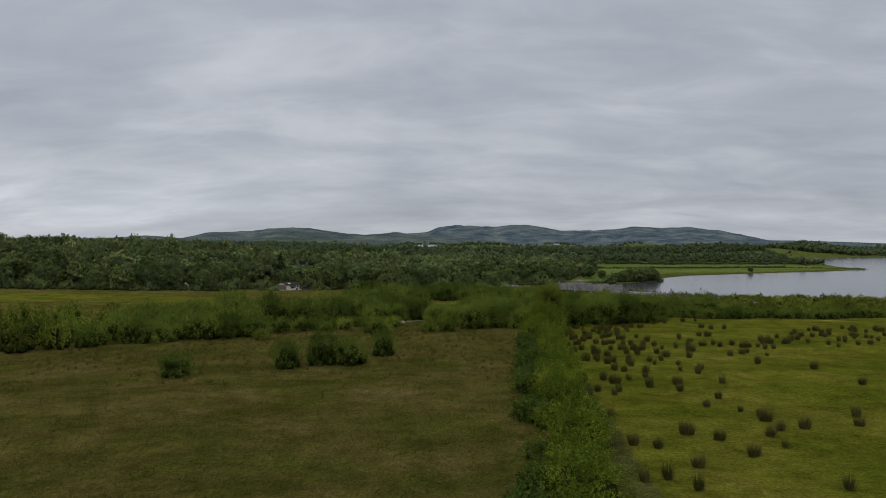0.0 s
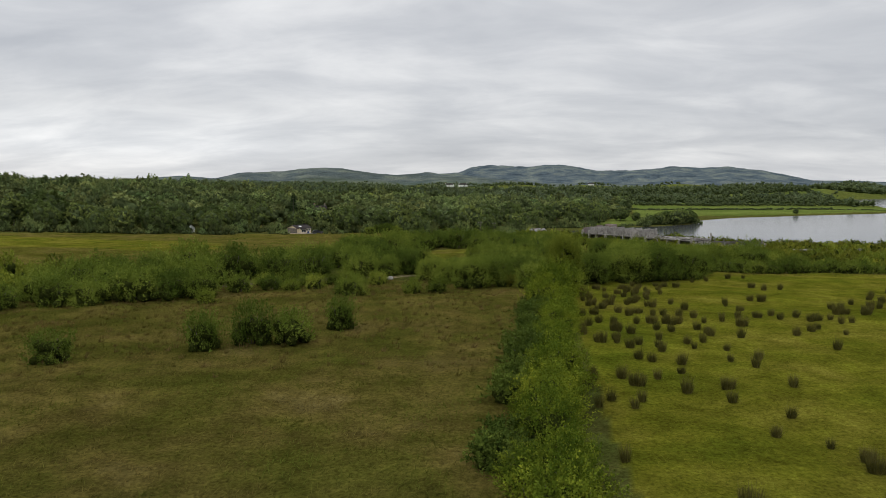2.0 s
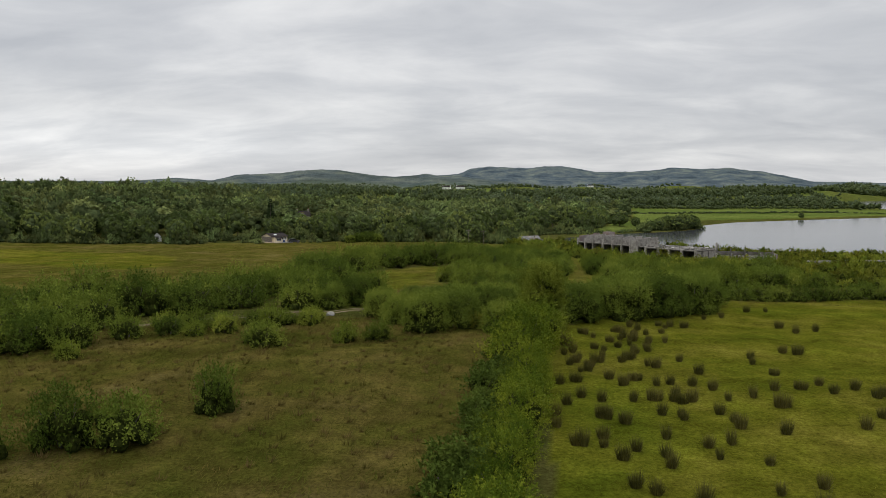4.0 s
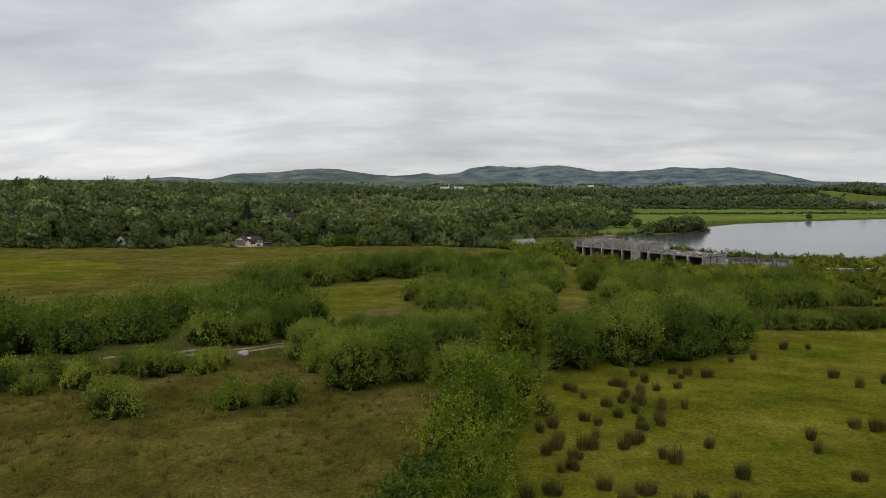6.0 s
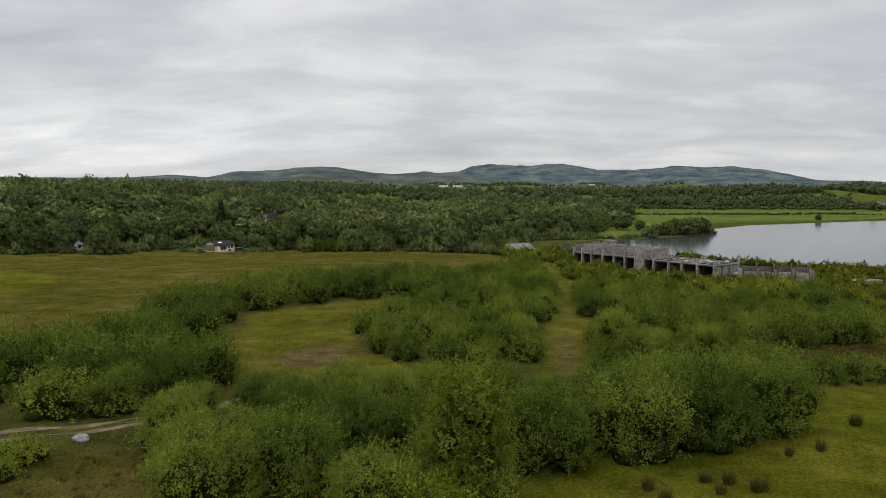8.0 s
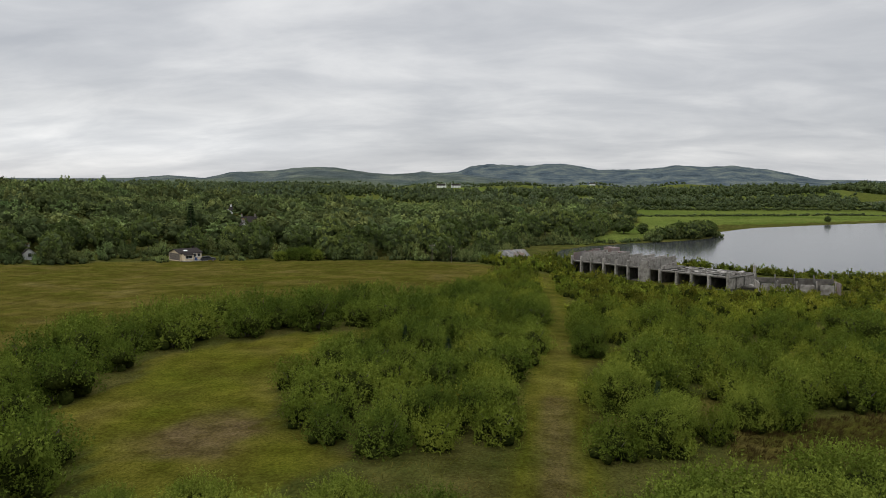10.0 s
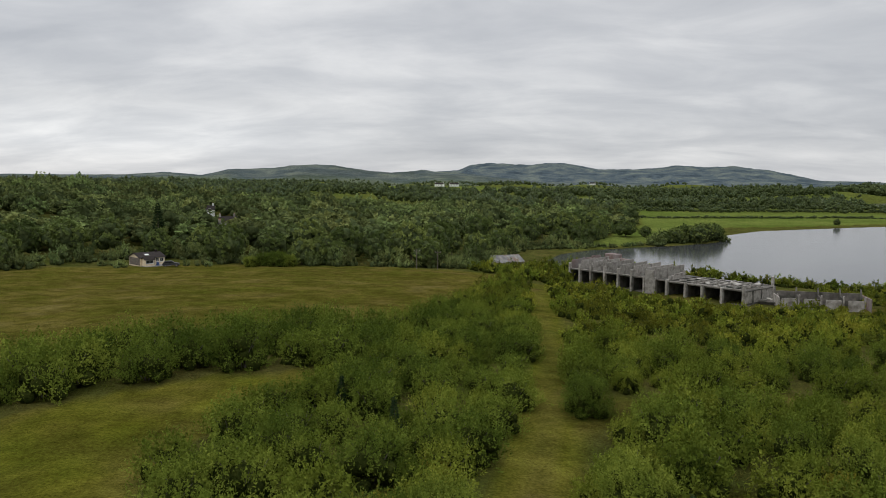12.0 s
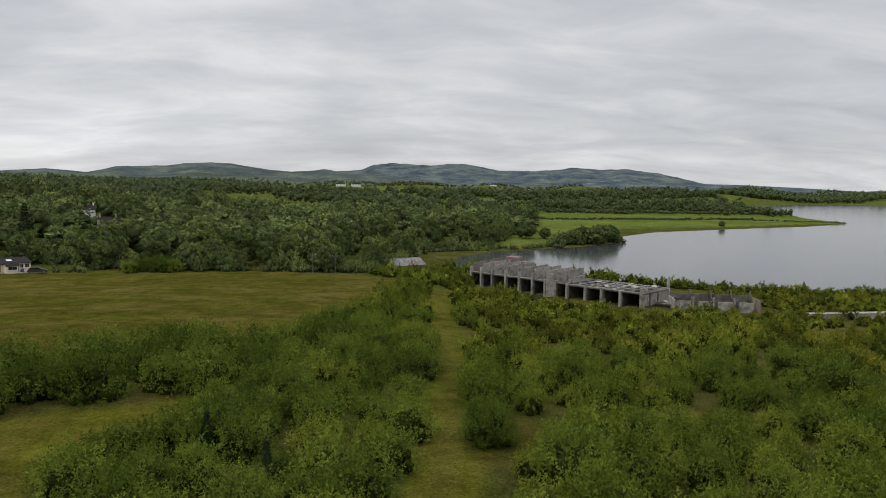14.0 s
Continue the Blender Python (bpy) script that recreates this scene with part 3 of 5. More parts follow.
def crown_data(rng, lumps, sprigs, per, leaf, up=0.5, shoot=0.5, core=0.8, flat=0.0, body=BALL, floor=0.0, lump_rough=0.28):
    """A crown of leafy shoots standing on a solid uneven leafy body of overlapping lumps (centre x, y, z, radius): vertices, triangles, number of body triangles."""
    C, R = lumps[:, :3], lumps[:, 3]
    area = R ** 2
    which = rng.choice(len(R), sprigs * 4, p=area / area.sum())
    n = rng.normal(size=(len(which), 3))
    n /= np.linalg.norm(n, axis=1)[:, None]
    n[:, 2] = np.where(n[:, 2] < -0.35, -n[:, 2], n[:, 2])
    p = C[which] + n * R[which][:, None] * rng.uniform(0.78, 1.0, len(which))[:, None]
    dist = np.linalg.norm(p[:, None] - C[None], axis=2) / R[None]
    dist[np.arange(len(which)), which] = 9
    keep = (dist.min(1) > 0.88) & (p[:, 2] > floor + 0.05)
    p, n = p[keep][:sprigs // 3], n[keep][:sprigs // 3]
    p, n = np.repeat(p, 3, 0), np.repeat(n, 3, 0)
    p = p + 0.3 * shoot * rng.normal(size=p.shape)
    d = n * (1 - up) + np.array((0, 0, up)) + 0.22 * rng.normal(size=p.shape)
    d /= np.linalg.norm(d, axis=1)[:, None]
    t = rng.uniform(-0.2, 1.0, (len(p), per, 1))
    size = shoot * rng.uniform(0.45, 1.35, (len(p), 1, 1))
    q = (p[:, None] + d[:, None] * t * size + 0.15 * size * (1.15 - t) * rng.normal(size=(len(p), per, 3))).reshape(-1, 3)
    lie = np.repeat(d, per, 0)
    if flat:
        nn = np.repeat(n, per, 0)
        tan = np.cross(nn, rng.normal(size=nn.shape))
        tan /= np.linalg.norm(tan, axis=1)[:, None] + 1e-9
        lie = lie * (1 - flat) + tan * flat
    v, f = leaf_cards(rng, q, lie, leaf[0], leaf[1], 0.6 - 0.4 * flat, np.repeat(n + np.array((0, 0, 0.4)), per, 0), 0.3 - 0.1 * flat)
    vs, tri, off, body_faces = [v], [f], len(v), 0
    bv, bf = body
    for i, (c, r) in enumerate(zip(C, R)):
        bumps = np.array([noise.noise(Vector((a * 2.6 + i * 7.3).tolist())) + 0.6 * noise.noise(Vector((a * 6.1 + i * 3.1).tolist())) for a in bv])
        w = bv * (r * core * (1 + lump_rough * bumps))[:, None] + c
        w[:, 2] = np.maximum(w[:, 2], floor)
        deep = np.zeros(len(w), bool)
        for j, (c2, r2) in enumerate(zip(C, R)):
            if j != i:
                deep |= np.linalg.norm(w - c2, axis=1) < r2 * core * 0.82
        show = ~deep[bf].all(1) & ~(w[bf][:, :, 2] <= floor + 1e-6).all(1)
        vs.append(w)
        tri.append(bf[show] + off)
        body_faces += int(show.sum())
        off += len(w)
    return np.concatenate(vs), np.concatenate(tri), body_faces


def bush_lumps(rng, r, h, k):
    out = [(0, 0, h * 0.42, min(r, h * 0.55) * 0.85)]
    for i in range(k):
        a = rng.uniform(0, 6.28)
        q = r * rng.uniform(0.25, 0.72)
        z = h * rng.uniform(0.26, 0.74) * (1 - 0.35 * q / r)
        out.append((q * math.cos(a), q * math.sin(a), z, r * rng.uniform(0.28, 0.46)))
    for i in range(5):
        a = i * 1.257 + rng.uniform(-0.3, 0.3)
        out.append((r * 0.62 * math.cos(a), r * 0.62 * math.sin(a), r * 0.22, r * rng.uniform(0.32, 0.42)))
    return np.array(out)


def limb(bm, a, b, r0, r1, sides=6):
    a, b = Vector(a), Vector(b)
    d = (b - a)
    q = d.to_track_quat("Z", "Y").to_matrix().to_4x4()
    bmesh.ops.create_cone(bm, cap_ends=True, segments=sides, radius1=r0, radius2=r1, depth=d.length, matrix=Matrix.Translation((a + b) / 2) @ q)


def stems_mesh(rng, r, h, k=5):
    bm = bmesh.new()
    for i in range(k):
        a = rng.uniform(0, 6.28)
        mid = (0.25 * r * math.cos(a), 0.25 * r * math.sin(a), h * 0.3)
        tip = (0.6 * r * math.cos(a + 0.3), 0.6 * r * math.sin(a + 0.3), h * 0.72)
        limb(bm, (0.08 * math.cos(a), 0.08 * math.sin(a), -0.3), mid, 0.06, 0.045, 5)
        limb(bm, mid, tip, 0.045, 0.015, 5)
    return bm


def bush_kind(name, label, category, seed, r, h, sprigs, per, leaf, mat, group, k=8, up=0.5, shoot=0.5, core=0.7):
    rng = np.random.RandomState(seed)
    ob = thing(name, label, category, group)
    v, f, solid = crown_data(rng, bush_lumps(rng, r, h, k), sprigs, per, leaf, up, shoot, core, 0.3, BALL if k > 12 else BALL_ROUGH)
    part("crown", mesh_from("crown", v, f, mat, core=solid, inner=M_twig_shade), mat, ob)
    part("woody_base", stems_mesh(rng, r, h), M_bark, ob)
    return ob


def tree_lumps(rng, h, r, k):
    """Lumps spread over the dome of a broad crown carried on a trunk."""
    out = [(0, 0, h * 0.55, r * 0.66)]
    for i in range(k):
        z = 1.0 - 1.8 * (i + 0.5) / k
        a = i * 2.39996 + rng.uniform(-0.5, 0.5)
        q = math.sqrt(max(0.0, 1 - z * z)) * r * rng.uniform(0.48, 0.72)
        out.append((q * math.cos(a), q * math.sin(a), h * (0.48 + 0.32 * z * rng.uniform(0.85, 1.1)), r * rng.uniform(0.30, 0.47)))
    return np.array(out)


def tree_kind(name, label, seed, h, r, sprigs, per, leaf, mat, group, k=13, shoot=0.7, up=0.25, core=0.82, inner=None):
    rng = np.random.RandomState(seed)
    ob = thing(name, label, "tree", group)
    v, f, solid = crown_data(rng, tree_lumps(rng, h, r, k), sprigs, per, leaf, up, shoot, core, 0.5, BALL, h * 0.06)
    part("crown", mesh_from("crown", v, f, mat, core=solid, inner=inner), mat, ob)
    bm = bmesh.new()
    limb(bm, (0, 0, -0.5), (0.1, 0, h * 0.32), 0.28, 0.2, 8)
    limb(bm, (0.1, 0, h * 0.32), (0, 0.1, h * 0.75), 0.2, 0.06, 8)
    for i in range(5):
        a = i * 1.3 + rng.uniform(0, 0.5)
        limb(bm, (0.08, 0, h * (0.28 + 0.07 * i)), (r * 0.6 * math.cos(a), r * 0.6 * math.sin(a), h * (0.48 + 0.08 * i)), 0.1, 0.03, 6)
    part("trunk", bm, M_bark, ob)
    return ob


def conifer_kind(seed, h, r):
    rng = np.random.RandomState(seed)
    ob = thing("conifer_tree", "tall dark green conifer standing among broadleaved trees", "tree", "woodland trees")
    n = 1800
    z = h * (0.12 + 0.88 * rng.uniform(0, 1, n) ** 1.25)
    z = np.round(z / 0.8) * 0.8 + rng.normal(0, 0.12, n)
    a = rng.uniform(0, 6.28, n)
    q = r * np.clip(1 - z / h, 0.02, 1) * rng.uniform(0.25, 1.0, n) ** 0.6
    p = np.stack((q * np.cos(a), q * np.sin(a), z), -1)
    d = np.stack((np.cos(a), np.sin(a), np.full(n, -0.15)), -1)
    v, f = leaf_cards(rng, p, d, 0.9, 0.2, 0.3, np.tile((0.0, 0.0, 1.0), (n, 1)) + d * 0.4)
    part("crown", mesh_from("crown", v, f, M_conifer), M_conifer, ob)
    bm = bmesh.new()
    limb(bm, (0, 0, -0.5), (0, 0, h * 0.98), 0.3, 0.03, 8)
    part("trunk", bm, M_bark, ob)
    return ob


def scatter(rng, poly, spacing, tries=30):
    """Uneven places in a polygon, no two nearer than spacing."""
    P = np.array(poly, float)
    lo, hi = P.min(0), P.max(0)
    n = int((hi - lo).prod() / spacing ** 2 * tries / 6)
    cand = rng.uniform(lo, hi, (n, 2))
    cand = cand[inside(poly, cand[:, 0], cand[:, 1])]
    grid, out, cell = {}, [], spacing
    for x, y in cand:
        i, j = int(x // cell), int(y // cell)
        if all((x - a) ** 2 + (y - b) ** 2 > spacing ** 2 for u in (i - 1, i, i + 1) for w in (j - 1, j, j + 1) for a, b in grid.get((u, w), ())):
            grid.setdefault((i, j), []).append((x, y))
            out.append((x, y))
    return out


RUIN_FRONT = [(46, 306), (62, 287), (80, 268)]


def open_ground(x, y):
    """The track and the bare strips before the ruins."""
    px, py = np.array([x]), np.array([y])
    return path_distance(TRACK, px, py)[0] < 2.5 or path_distance(RUIN_FRONT, px, py)[0] < 2.0


def plant(rng, kinds, x, y, size=1.0, tall=1.0, sink=0.1):
    ob = kinds[rng.randint(len(kinds))]
    s = size * rng.uniform(0.88, 1.14)
    c = copy_thing(ob, Matrix.Identity(4))
    c.matrix_basis = pose(x, y, ground_z(x, y) - sink, rng.uniform(-4, 4), rng.uniform(-4, 4), rng.uniform(0, 360)) @ Matrix.Diagonal((s, s, s * tall, 1))
    return c


def put_first(kinds, spots):
    """The pattern of each kind stands in the place itself, at the first spots."""
    for ob, (x, y, s) in zip(kinds, spots):
        ob.matrix_basis = pose(x, y, ground_z(x, y) - 0.1) @ Matrix.Diagonal((s, s, s, 1))


WILLOW = "grey-green willow bush with many upright leafy shoots, growing in rough grass"
BIG = [bush_kind("willow_bush", WILLOW, "bush", 40 + i, 2.6, 4.2, 1110, 13, (0.13, 0.05), M_willow, "willow scrub", 14, 0.5, 0.75) for i in range(3)]
MID = [bush_kind("willow_bush", WILLOW, "bush", 50 + i, 2.1, 2.9, 300, 11, (0.17, 0.067), M_willow, "willow scrub", 9, 0.62, 0.8) for i in range(4)]
LIGHT = [bush_kind("scrub_bush", "low yellow-green willow scrub bush on rough ground", "bush", 60 + i, 1.7, 2.2, 225, 12, (0.19, 0.068), M_scrub, "low scrub", 6, 0.75, 0.8) for i in range(4)]
SHRUB = [bush_kind("hawthorn_shrub", "bright green hawthorn shrub in an overgrown field hedge", "shrub", 70 + i, 2.0, 3.1, 375, 14, (0.145, 0.07), M_hawthorn, "field hedge", 12, 0.22, 0.95) for i in range(3)]
BRAMBLE = [bush_kind("bramble_bush", "dark green bramble spreading from the foot of the hedge", "bush", 66 + i, 1.5, 1.3, 190, 13, (0.19, 0.075), M_bramble, "hedge brambles", 5, 0.3, 0.5) for i in range(2)]
GOLD = [bush_kind("golden_bush", "yellow-green bush standing out in darker willow scrub", "bush", 68, 1.6, 2.2, 190, 13, (0.22, 0.07), M_gold, "golden bushes", 6, 0.5, 0.7)]
OAKS = [tree_kind("woodland_tree", "broadleaved tree with a full green summer crown in dense woodland", 80 + i, h, r, 340, 12, (0.50, 0.28), M_oak, "woodland trees", 20, inner=M_wood_shade)
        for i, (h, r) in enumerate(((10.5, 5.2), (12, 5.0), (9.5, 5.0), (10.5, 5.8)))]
CONIFER = [conifer_kind(90, 15, 3.0)]
put_first(BIG, [(4.5, 110, 1.0), (31, 122, 1.2), (36, 125.5, 1.1)])
put_first(MID, [(-27, 71.5, .8), (-10.2, 78.2, .95), (-10.5, 103, .62), (-9, 101.5, .8)])
put_first(LIGHT, [(-25, 97.5, .7), (-2.5, 103.5, .75), (0.5, 104.5, .8), (42, 150, 1)])
put_first(BRAMBLE, [(6.5, 52, 1), (7.5, 62, 1.1)])
put_first(GOLD, [(18, 150, 0.9)])
put_first(SHRUB, [(6.5, 34, .9), (7.8, 45, .9), (9.5, 60, .9)])
put_first(OAKS, [(-20, 312, .8), (-5, 314, .8), (10, 318, .8), (-48, 312, 1)])
put_first(CONIFER, [(-150, 322, 0.9)])
ASH = tree_kind("young_tree", "slender young yellow-green tree at the end of the hedge", 95, 7.0, 2.4, 1700, 13, (0.15, 0.06), M_gold_green, "hedge trees", 16, 0.8, 0.4, 0.5, M_twig_shade)
ASH.matrix_basis = pose(16.4, 112.5, ground_z(16.4, 112.5) - 0.1)
rng = np.random.RandomState(7)

# lone bushes on the rough field
for x, y, s in ((-16.6, 75.0, .82), (-13.3, 77.2, .86), (-7.4, 84.3, .76)):
    plant(rng, MID, x, y, s, 1.38)
for x, y, s in ((-15, 108, .8), (-8, 113, .75), (-11.5, 112, .9), (-19, 110, 1.0)):
    plant(rng, LIGHT, x, y, s)

# willows and low bushes along the near side of the earth track
for x, y, q in ((-37, 95, .95), (-33.5, 99.5, 1.1), (-30.5, 100, 1.15), (-27.5, 102, 1.1), (-31, 104, 1.1), (-36, 100, 1.2), (-41, 96, 1.1), (-24, 106, .75), (-20.5, 107.5, .6)):
    plant(rng, MID, x, y, q)
for x, y, q in ((-17, 112, .9), (-14, 112.6, .75), (-10.5, 113.5, .85), (-8, 116, .75), (-17.5, 106.5, .7), (-22, 110.5, .9)):
    plant(rng, LIGHT, x, y, q, 0.8)

# the hedge between the two fields, thickening to willows at its far end
y = -8.0
while y < 112:
    x = 1.7 + 0.1155 * (y + 8)
    plant(rng, SHRUB, x + 0.2 + rng.uniform(-0.45, 0.45), y, 0.64 + 0.13 * math.sin(y * 0.7), 1.12)
    if rng.uniform() < 0.45:
        plant(rng, SHRUB, x - 0.9 + rng.uniform(-0.4, 0.4), y + 1, 0.5, 0.95)
    if rng.uniform() < 0.7:
        plant(rng, BRAMBLE, x - 1.9 + rng.uniform(-0.6, 0.4), y + 0.5, rng.uniform(0.7, 1.2))
    y += rng.uniform(2.3, 3.1)
for x, y, s in ((13.4, 98.5, 1.25), (12.6, 95, 1.05), (14.6, 103, 1.1)):
    plant(rng, SHRUB, x, y, s, 1.1)
for x, y, s in ((7.5, 113, 1), (1.5, 115, .8), (12, 110, .9), (16, 113, 1.0), (20.5, 118, 1.05), (26, 120.5, 1.25), (29, 124, 1.25), (33, 128, 1.15), (38, 131.5, 1.1), (35.5, 128.5, 1.15), (30.5, 128.5, 1.1), (25.5, 125, 1.1), (8.5, 117, .9), (13, 119.5, .85), (3.5, 117, .75), (22, 124, .8),
                (11, 118, .9), (-1, 119, .75), (6, 121, .85), (16, 121, .8), (11, 126, .75), (18, 128, .8), (4, 127, .6)):
    plant(rng, BIG, x, y, s)

for x, y, q in ((-2, 124.5, .68), (1.5, 127, .66), (4.5, 124.5, .75), (8.5, 124, .8), (7, 129.5, .68), (2.5, 130, .55), (-5.5, 129, .8), (-4.5, 134, .68), (-8, 127, .75), (13.5, 130, .7), (31.5, 143.5, .85), (31, 151.5, .8), (34, 147, .75), (39.5, 149, .7), (31.5, 172, .7), (21, 150, .7), (17, 148, .65), (36, 158, .6), (47, 157, .6)):
    plant(rng, BIG, x, y, q)
for x, y, q in ((20.5, 157, .7), (12.5, 122, .9), (9, 112, .7), (44, 158, .7)):
    plant(rng, GOLD, x, y, q)
for x, y, q in ((12.7, 168, .22), (17.5, 163, .2), (-15, 152, .2), (33, 149, .18)):
    tagged(plant(rng, CONIFER, x, y, q), "small dark spruce sapling among willow scrub", "sapling", "spruce saplings").name = "spruce_sapling"

# willow scrub round the clearing and the grass track
BELT = [(-130, 76), (-52, 88), (-38, 100), (-29, 112), (-22, 120), (-5, 126), (-4, 134), (-7, 141), (-14, 149), (-12, 160), (-15, 166), (-10, 174), (-1, 180), (12, 184), (15, 205), (-8, 190),
        (-20, 179), (-24, 171), (-21, 157), (-20, 145), (-24, 138), (-36, 128), (-58, 120), (-130, 116)]
belt_far = []
for x, y in scatter(rng, BELT, 3.5):
    if open_ground(x, y):
        continue
    if x > -48:
        plant(rng, MID, x, y, rng.uniform(0.95, 1.45), rng.uniform(0.9, 1.15))
    else:
        belt_far.append((x, y, rng.uniform(2.0, 3.1), rng.uniform(2.6, 4.4)))
MIDDLE = [(10, 144), (14, 141), (21, 143), (23, 147), (24, 157), (26, 171), (28, 187), (30.5, 221), (33, 270), (33, 285), (28, 275), (23, 250), (14, 207), (13, 192), (12, 182), (10, 170), (5, 165), (3.5, 158), (6, 148)]
for x, y in scatter(rng, MIDDLE, 2.6):
    if open_ground(x, y):
        continue
    if y < 222:
        plant(rng, MID if rng.uniform() < 0.6 else LIGHT, x, y, rng.uniform(0.7, 1.1))
    else:
        belt_far.append((x, y, rng.uniform(1.3, 2.0), rng.uniform(2.0, 3.0)))
RIGHT_SCRUB = [(28, 141), (35, 142), (40, 152), (47, 154), (62, 161), (130, 176), (200, 184), (200, 262), (125, 288), (104, 290), (99, 262), (80, 260), (64, 275), (48, 298), (39, 300), (37, 250), (35, 215), (33.5, 198), (31.5, 178), (29.5, 163)]
far_scrub = []
for x, y in scatter(rng, RIGHT_SCRUB, 2.9):
    if open_ground(x, y):
        continue
    near = y < 200 and x < 75
    if waves(x, y, 30, 91) > 0.8:
        continue
    if near:
        plant(rng, LIGHT if rng.uniform() < 0.8 else MID, x, y, 0.72 + 0.5 * rng.uniform() ** 1.6 + 0.32 * max(0.0, float(waves(x, y, 16, 93))), rng.uniform(0.95, 1.2))
    else:
        mound = max(0.0, float(waves(x, y, 16, 93)))
        far_scrub.append((x, y, rng.uniform(1.2, 1.9) + 0.6 * mound, (rng.uniform(1.5, 2.6) + 1.2 * mound) * (0.8 if y > 245 else 1)))
# rounded willows standing out from the foot of the wood
for x, y, q in ((-37, 302, 0.85), (-34, 303, 1.05), (-30.5, 303, 1.0), (-27.5, 303.5, 0.8)):
    plant(rng, BIG, x, y, q, 0.9)
# the hedge on the far side of the pasture
for i in range(24):
    x = 43 + i * 3.0
    plant(rng, MID, x, 137.8 + (x - 43) * 0.36 + rng.uniform(-0.6, 0.6), 0.78)


def bush_pattern(seed, sprigs=33, per=6, leaf=(0.30, 0.10)):
    rg = np.random.RandomState(seed)
    v, f, solid = crown_data(rg, bush_lumps(rg, 1.0, 1.15, 2)[1:7], sprigs, per, leaf, 0.66, 0.40, 0.76, 0.0, BALL_ROUGH)
    return v / np.array((1, 1, 1.3)), f, solid


def tree_pattern(seed, sprigs=117, per=6, leaf=(0.13, 0.078), k=11, body=BALL_ROUGH):
    rg = np.random.RandomState(seed)
    v, f, solid = crown_data(rg, tree_lumps(rg, 1.7, 0.95, k), sprigs, per, leaf, 0.2, 0.15, 0.82, 0.5, body, 0.12, 0.34)
    return v / np.array((1, 1, 1.7)), f, solid


BUSHES = [bush_pattern(200 + i) for i in range(6)]
BUSHES_FINE = [bush_pattern(210 + i, 78, 7, (0.17, 0.06)) for i in range(6)]
CROWNS = [tree_pattern(220 + i) for i in range(7)]
CROWNS_TINY = [tree_pattern(240 + i, 6, 3, (0.3, 0.16), 2, BALL_ROUGH) for i in range(5)]
CROWNS_FAR = [tree_pattern(230 + i, 16, 4, (0.2, 0.1), 6, BALL_ROUGH) for i in range(5)]


def thicket(name, label, category, spots, kinds, mat, seed, inner=None):
    """Many plants (x, y, radius, height) too far or too many to count, in one mesh."""
    rg = np.random.RandomState(seed)
    S = np.array(spots)
    zs = land(S[:, 0], S[:, 1])
    V, F, F2, T, off = [], [], [], [], 0
    for (x, y, r, h), z in zip(S, zs):
        v, f, solid = kinds[rg.randint(len(kinds))]
        a = rg.uniform(0, 6.28)
        c, q = math.cos(a), math.sin(a)
        w = np.stack((r * (c * v[:, 0] - q * v[:, 1]) + x, r * (q * v[:, 0] + c * v[:, 1]) + y, h * v[:, 2] + z - 0.1), -1)
        V.append(w)
        F.append(f[:-solid] + off)
        F2.append(f[-solid:] + off)
        T.append(np.tile((0.5 + 0.95 * rg.uniform() ** 1.2, rg.uniform(0.478, 0.518), 0, 1), (len(w), 1)))
        off += len(w)
    core = sum(len(g) for g in F2)
    me = mesh_from(name, np.concatenate(V), np.concatenate(F + F2), mat, core=core, inner=inner)
    at = me.color_attributes.new("tone", "FLOAT_COLOR", "POINT")
    at.data.foreach_set("color", np.concatenate(T).astype(np.float32).ravel())
    return tagged(new(name, me), label, category, kind="stuff")


thicket("scrub_thicket", "dense low yellow-green scrub on rough ground before the ruins", "scrub", [b for b in far_scrub if b[1] < 238 and b[0] < 112], BUSHES_FINE, M_thicket, 21, M_twig_shade)
thicket("willow_thicket", "dense low yellow-green scrub covering the ground above the lake", "scrub", [b for b in far_scrub if b[1] >= 238 or b[0] >= 112], BUSHES, M_thicket, 11, M_twig_shade)
thicket("willow_belt", "dense belt of grey-green willow bushes along the field edge", "scrub", belt_far, BUSHES_FINE, M_thicket_willow, 17, M_twig_shade)
shore = [(x + rng.uniform(-3, 3), y + rng.uniform(-3, 3), rng.uniform(1.5, 2.8), rng.uniform(1.6, 3.2)) for (ax, ay), (bx, by) in
         zip(((66, 336), (86, 320), (101, 303), (122, 293), (154, 285), (230, 262)), ((86, 320), (101, 303), (122, 293), (154, 285), (230, 262), (400, 218)))
         for x, y in [(ax + (bx - ax) * t, ay + (by - ay) * t) for t in np.linspace(0, 1, int(math.hypot(bx - ax, by - ay) / 1.6))]]
thicket("shore_thicket", "fringe of green willow scrub along the lake shore", "scrub", shore, BUSHES, M_thicket_willow, 12, M_twig_shade)

# ---- woodland ----
WOOD = [(-420, 235), (-165, 255), (-120, 268), (-92, 285), (-76, 312), (-50, 310), (-34, 306), (0, 308), (20, 318), (27, 345), (38, 392), (58, 404), (72, 430), (92, 480),
        (108, 530), (125, 600), (120, 720), (-500, 720)]
front, deep = [], []
HOMES = ((-110, 465, 56, 10.5), (-78, 401, 30, 8), (-72, 377, 24, 7.5), (-109, 293, 10, 2.5), (-156, 402, 40, 8.5), (-167, 398, 40, 8.5), (-146, 404, 40, 8.5))


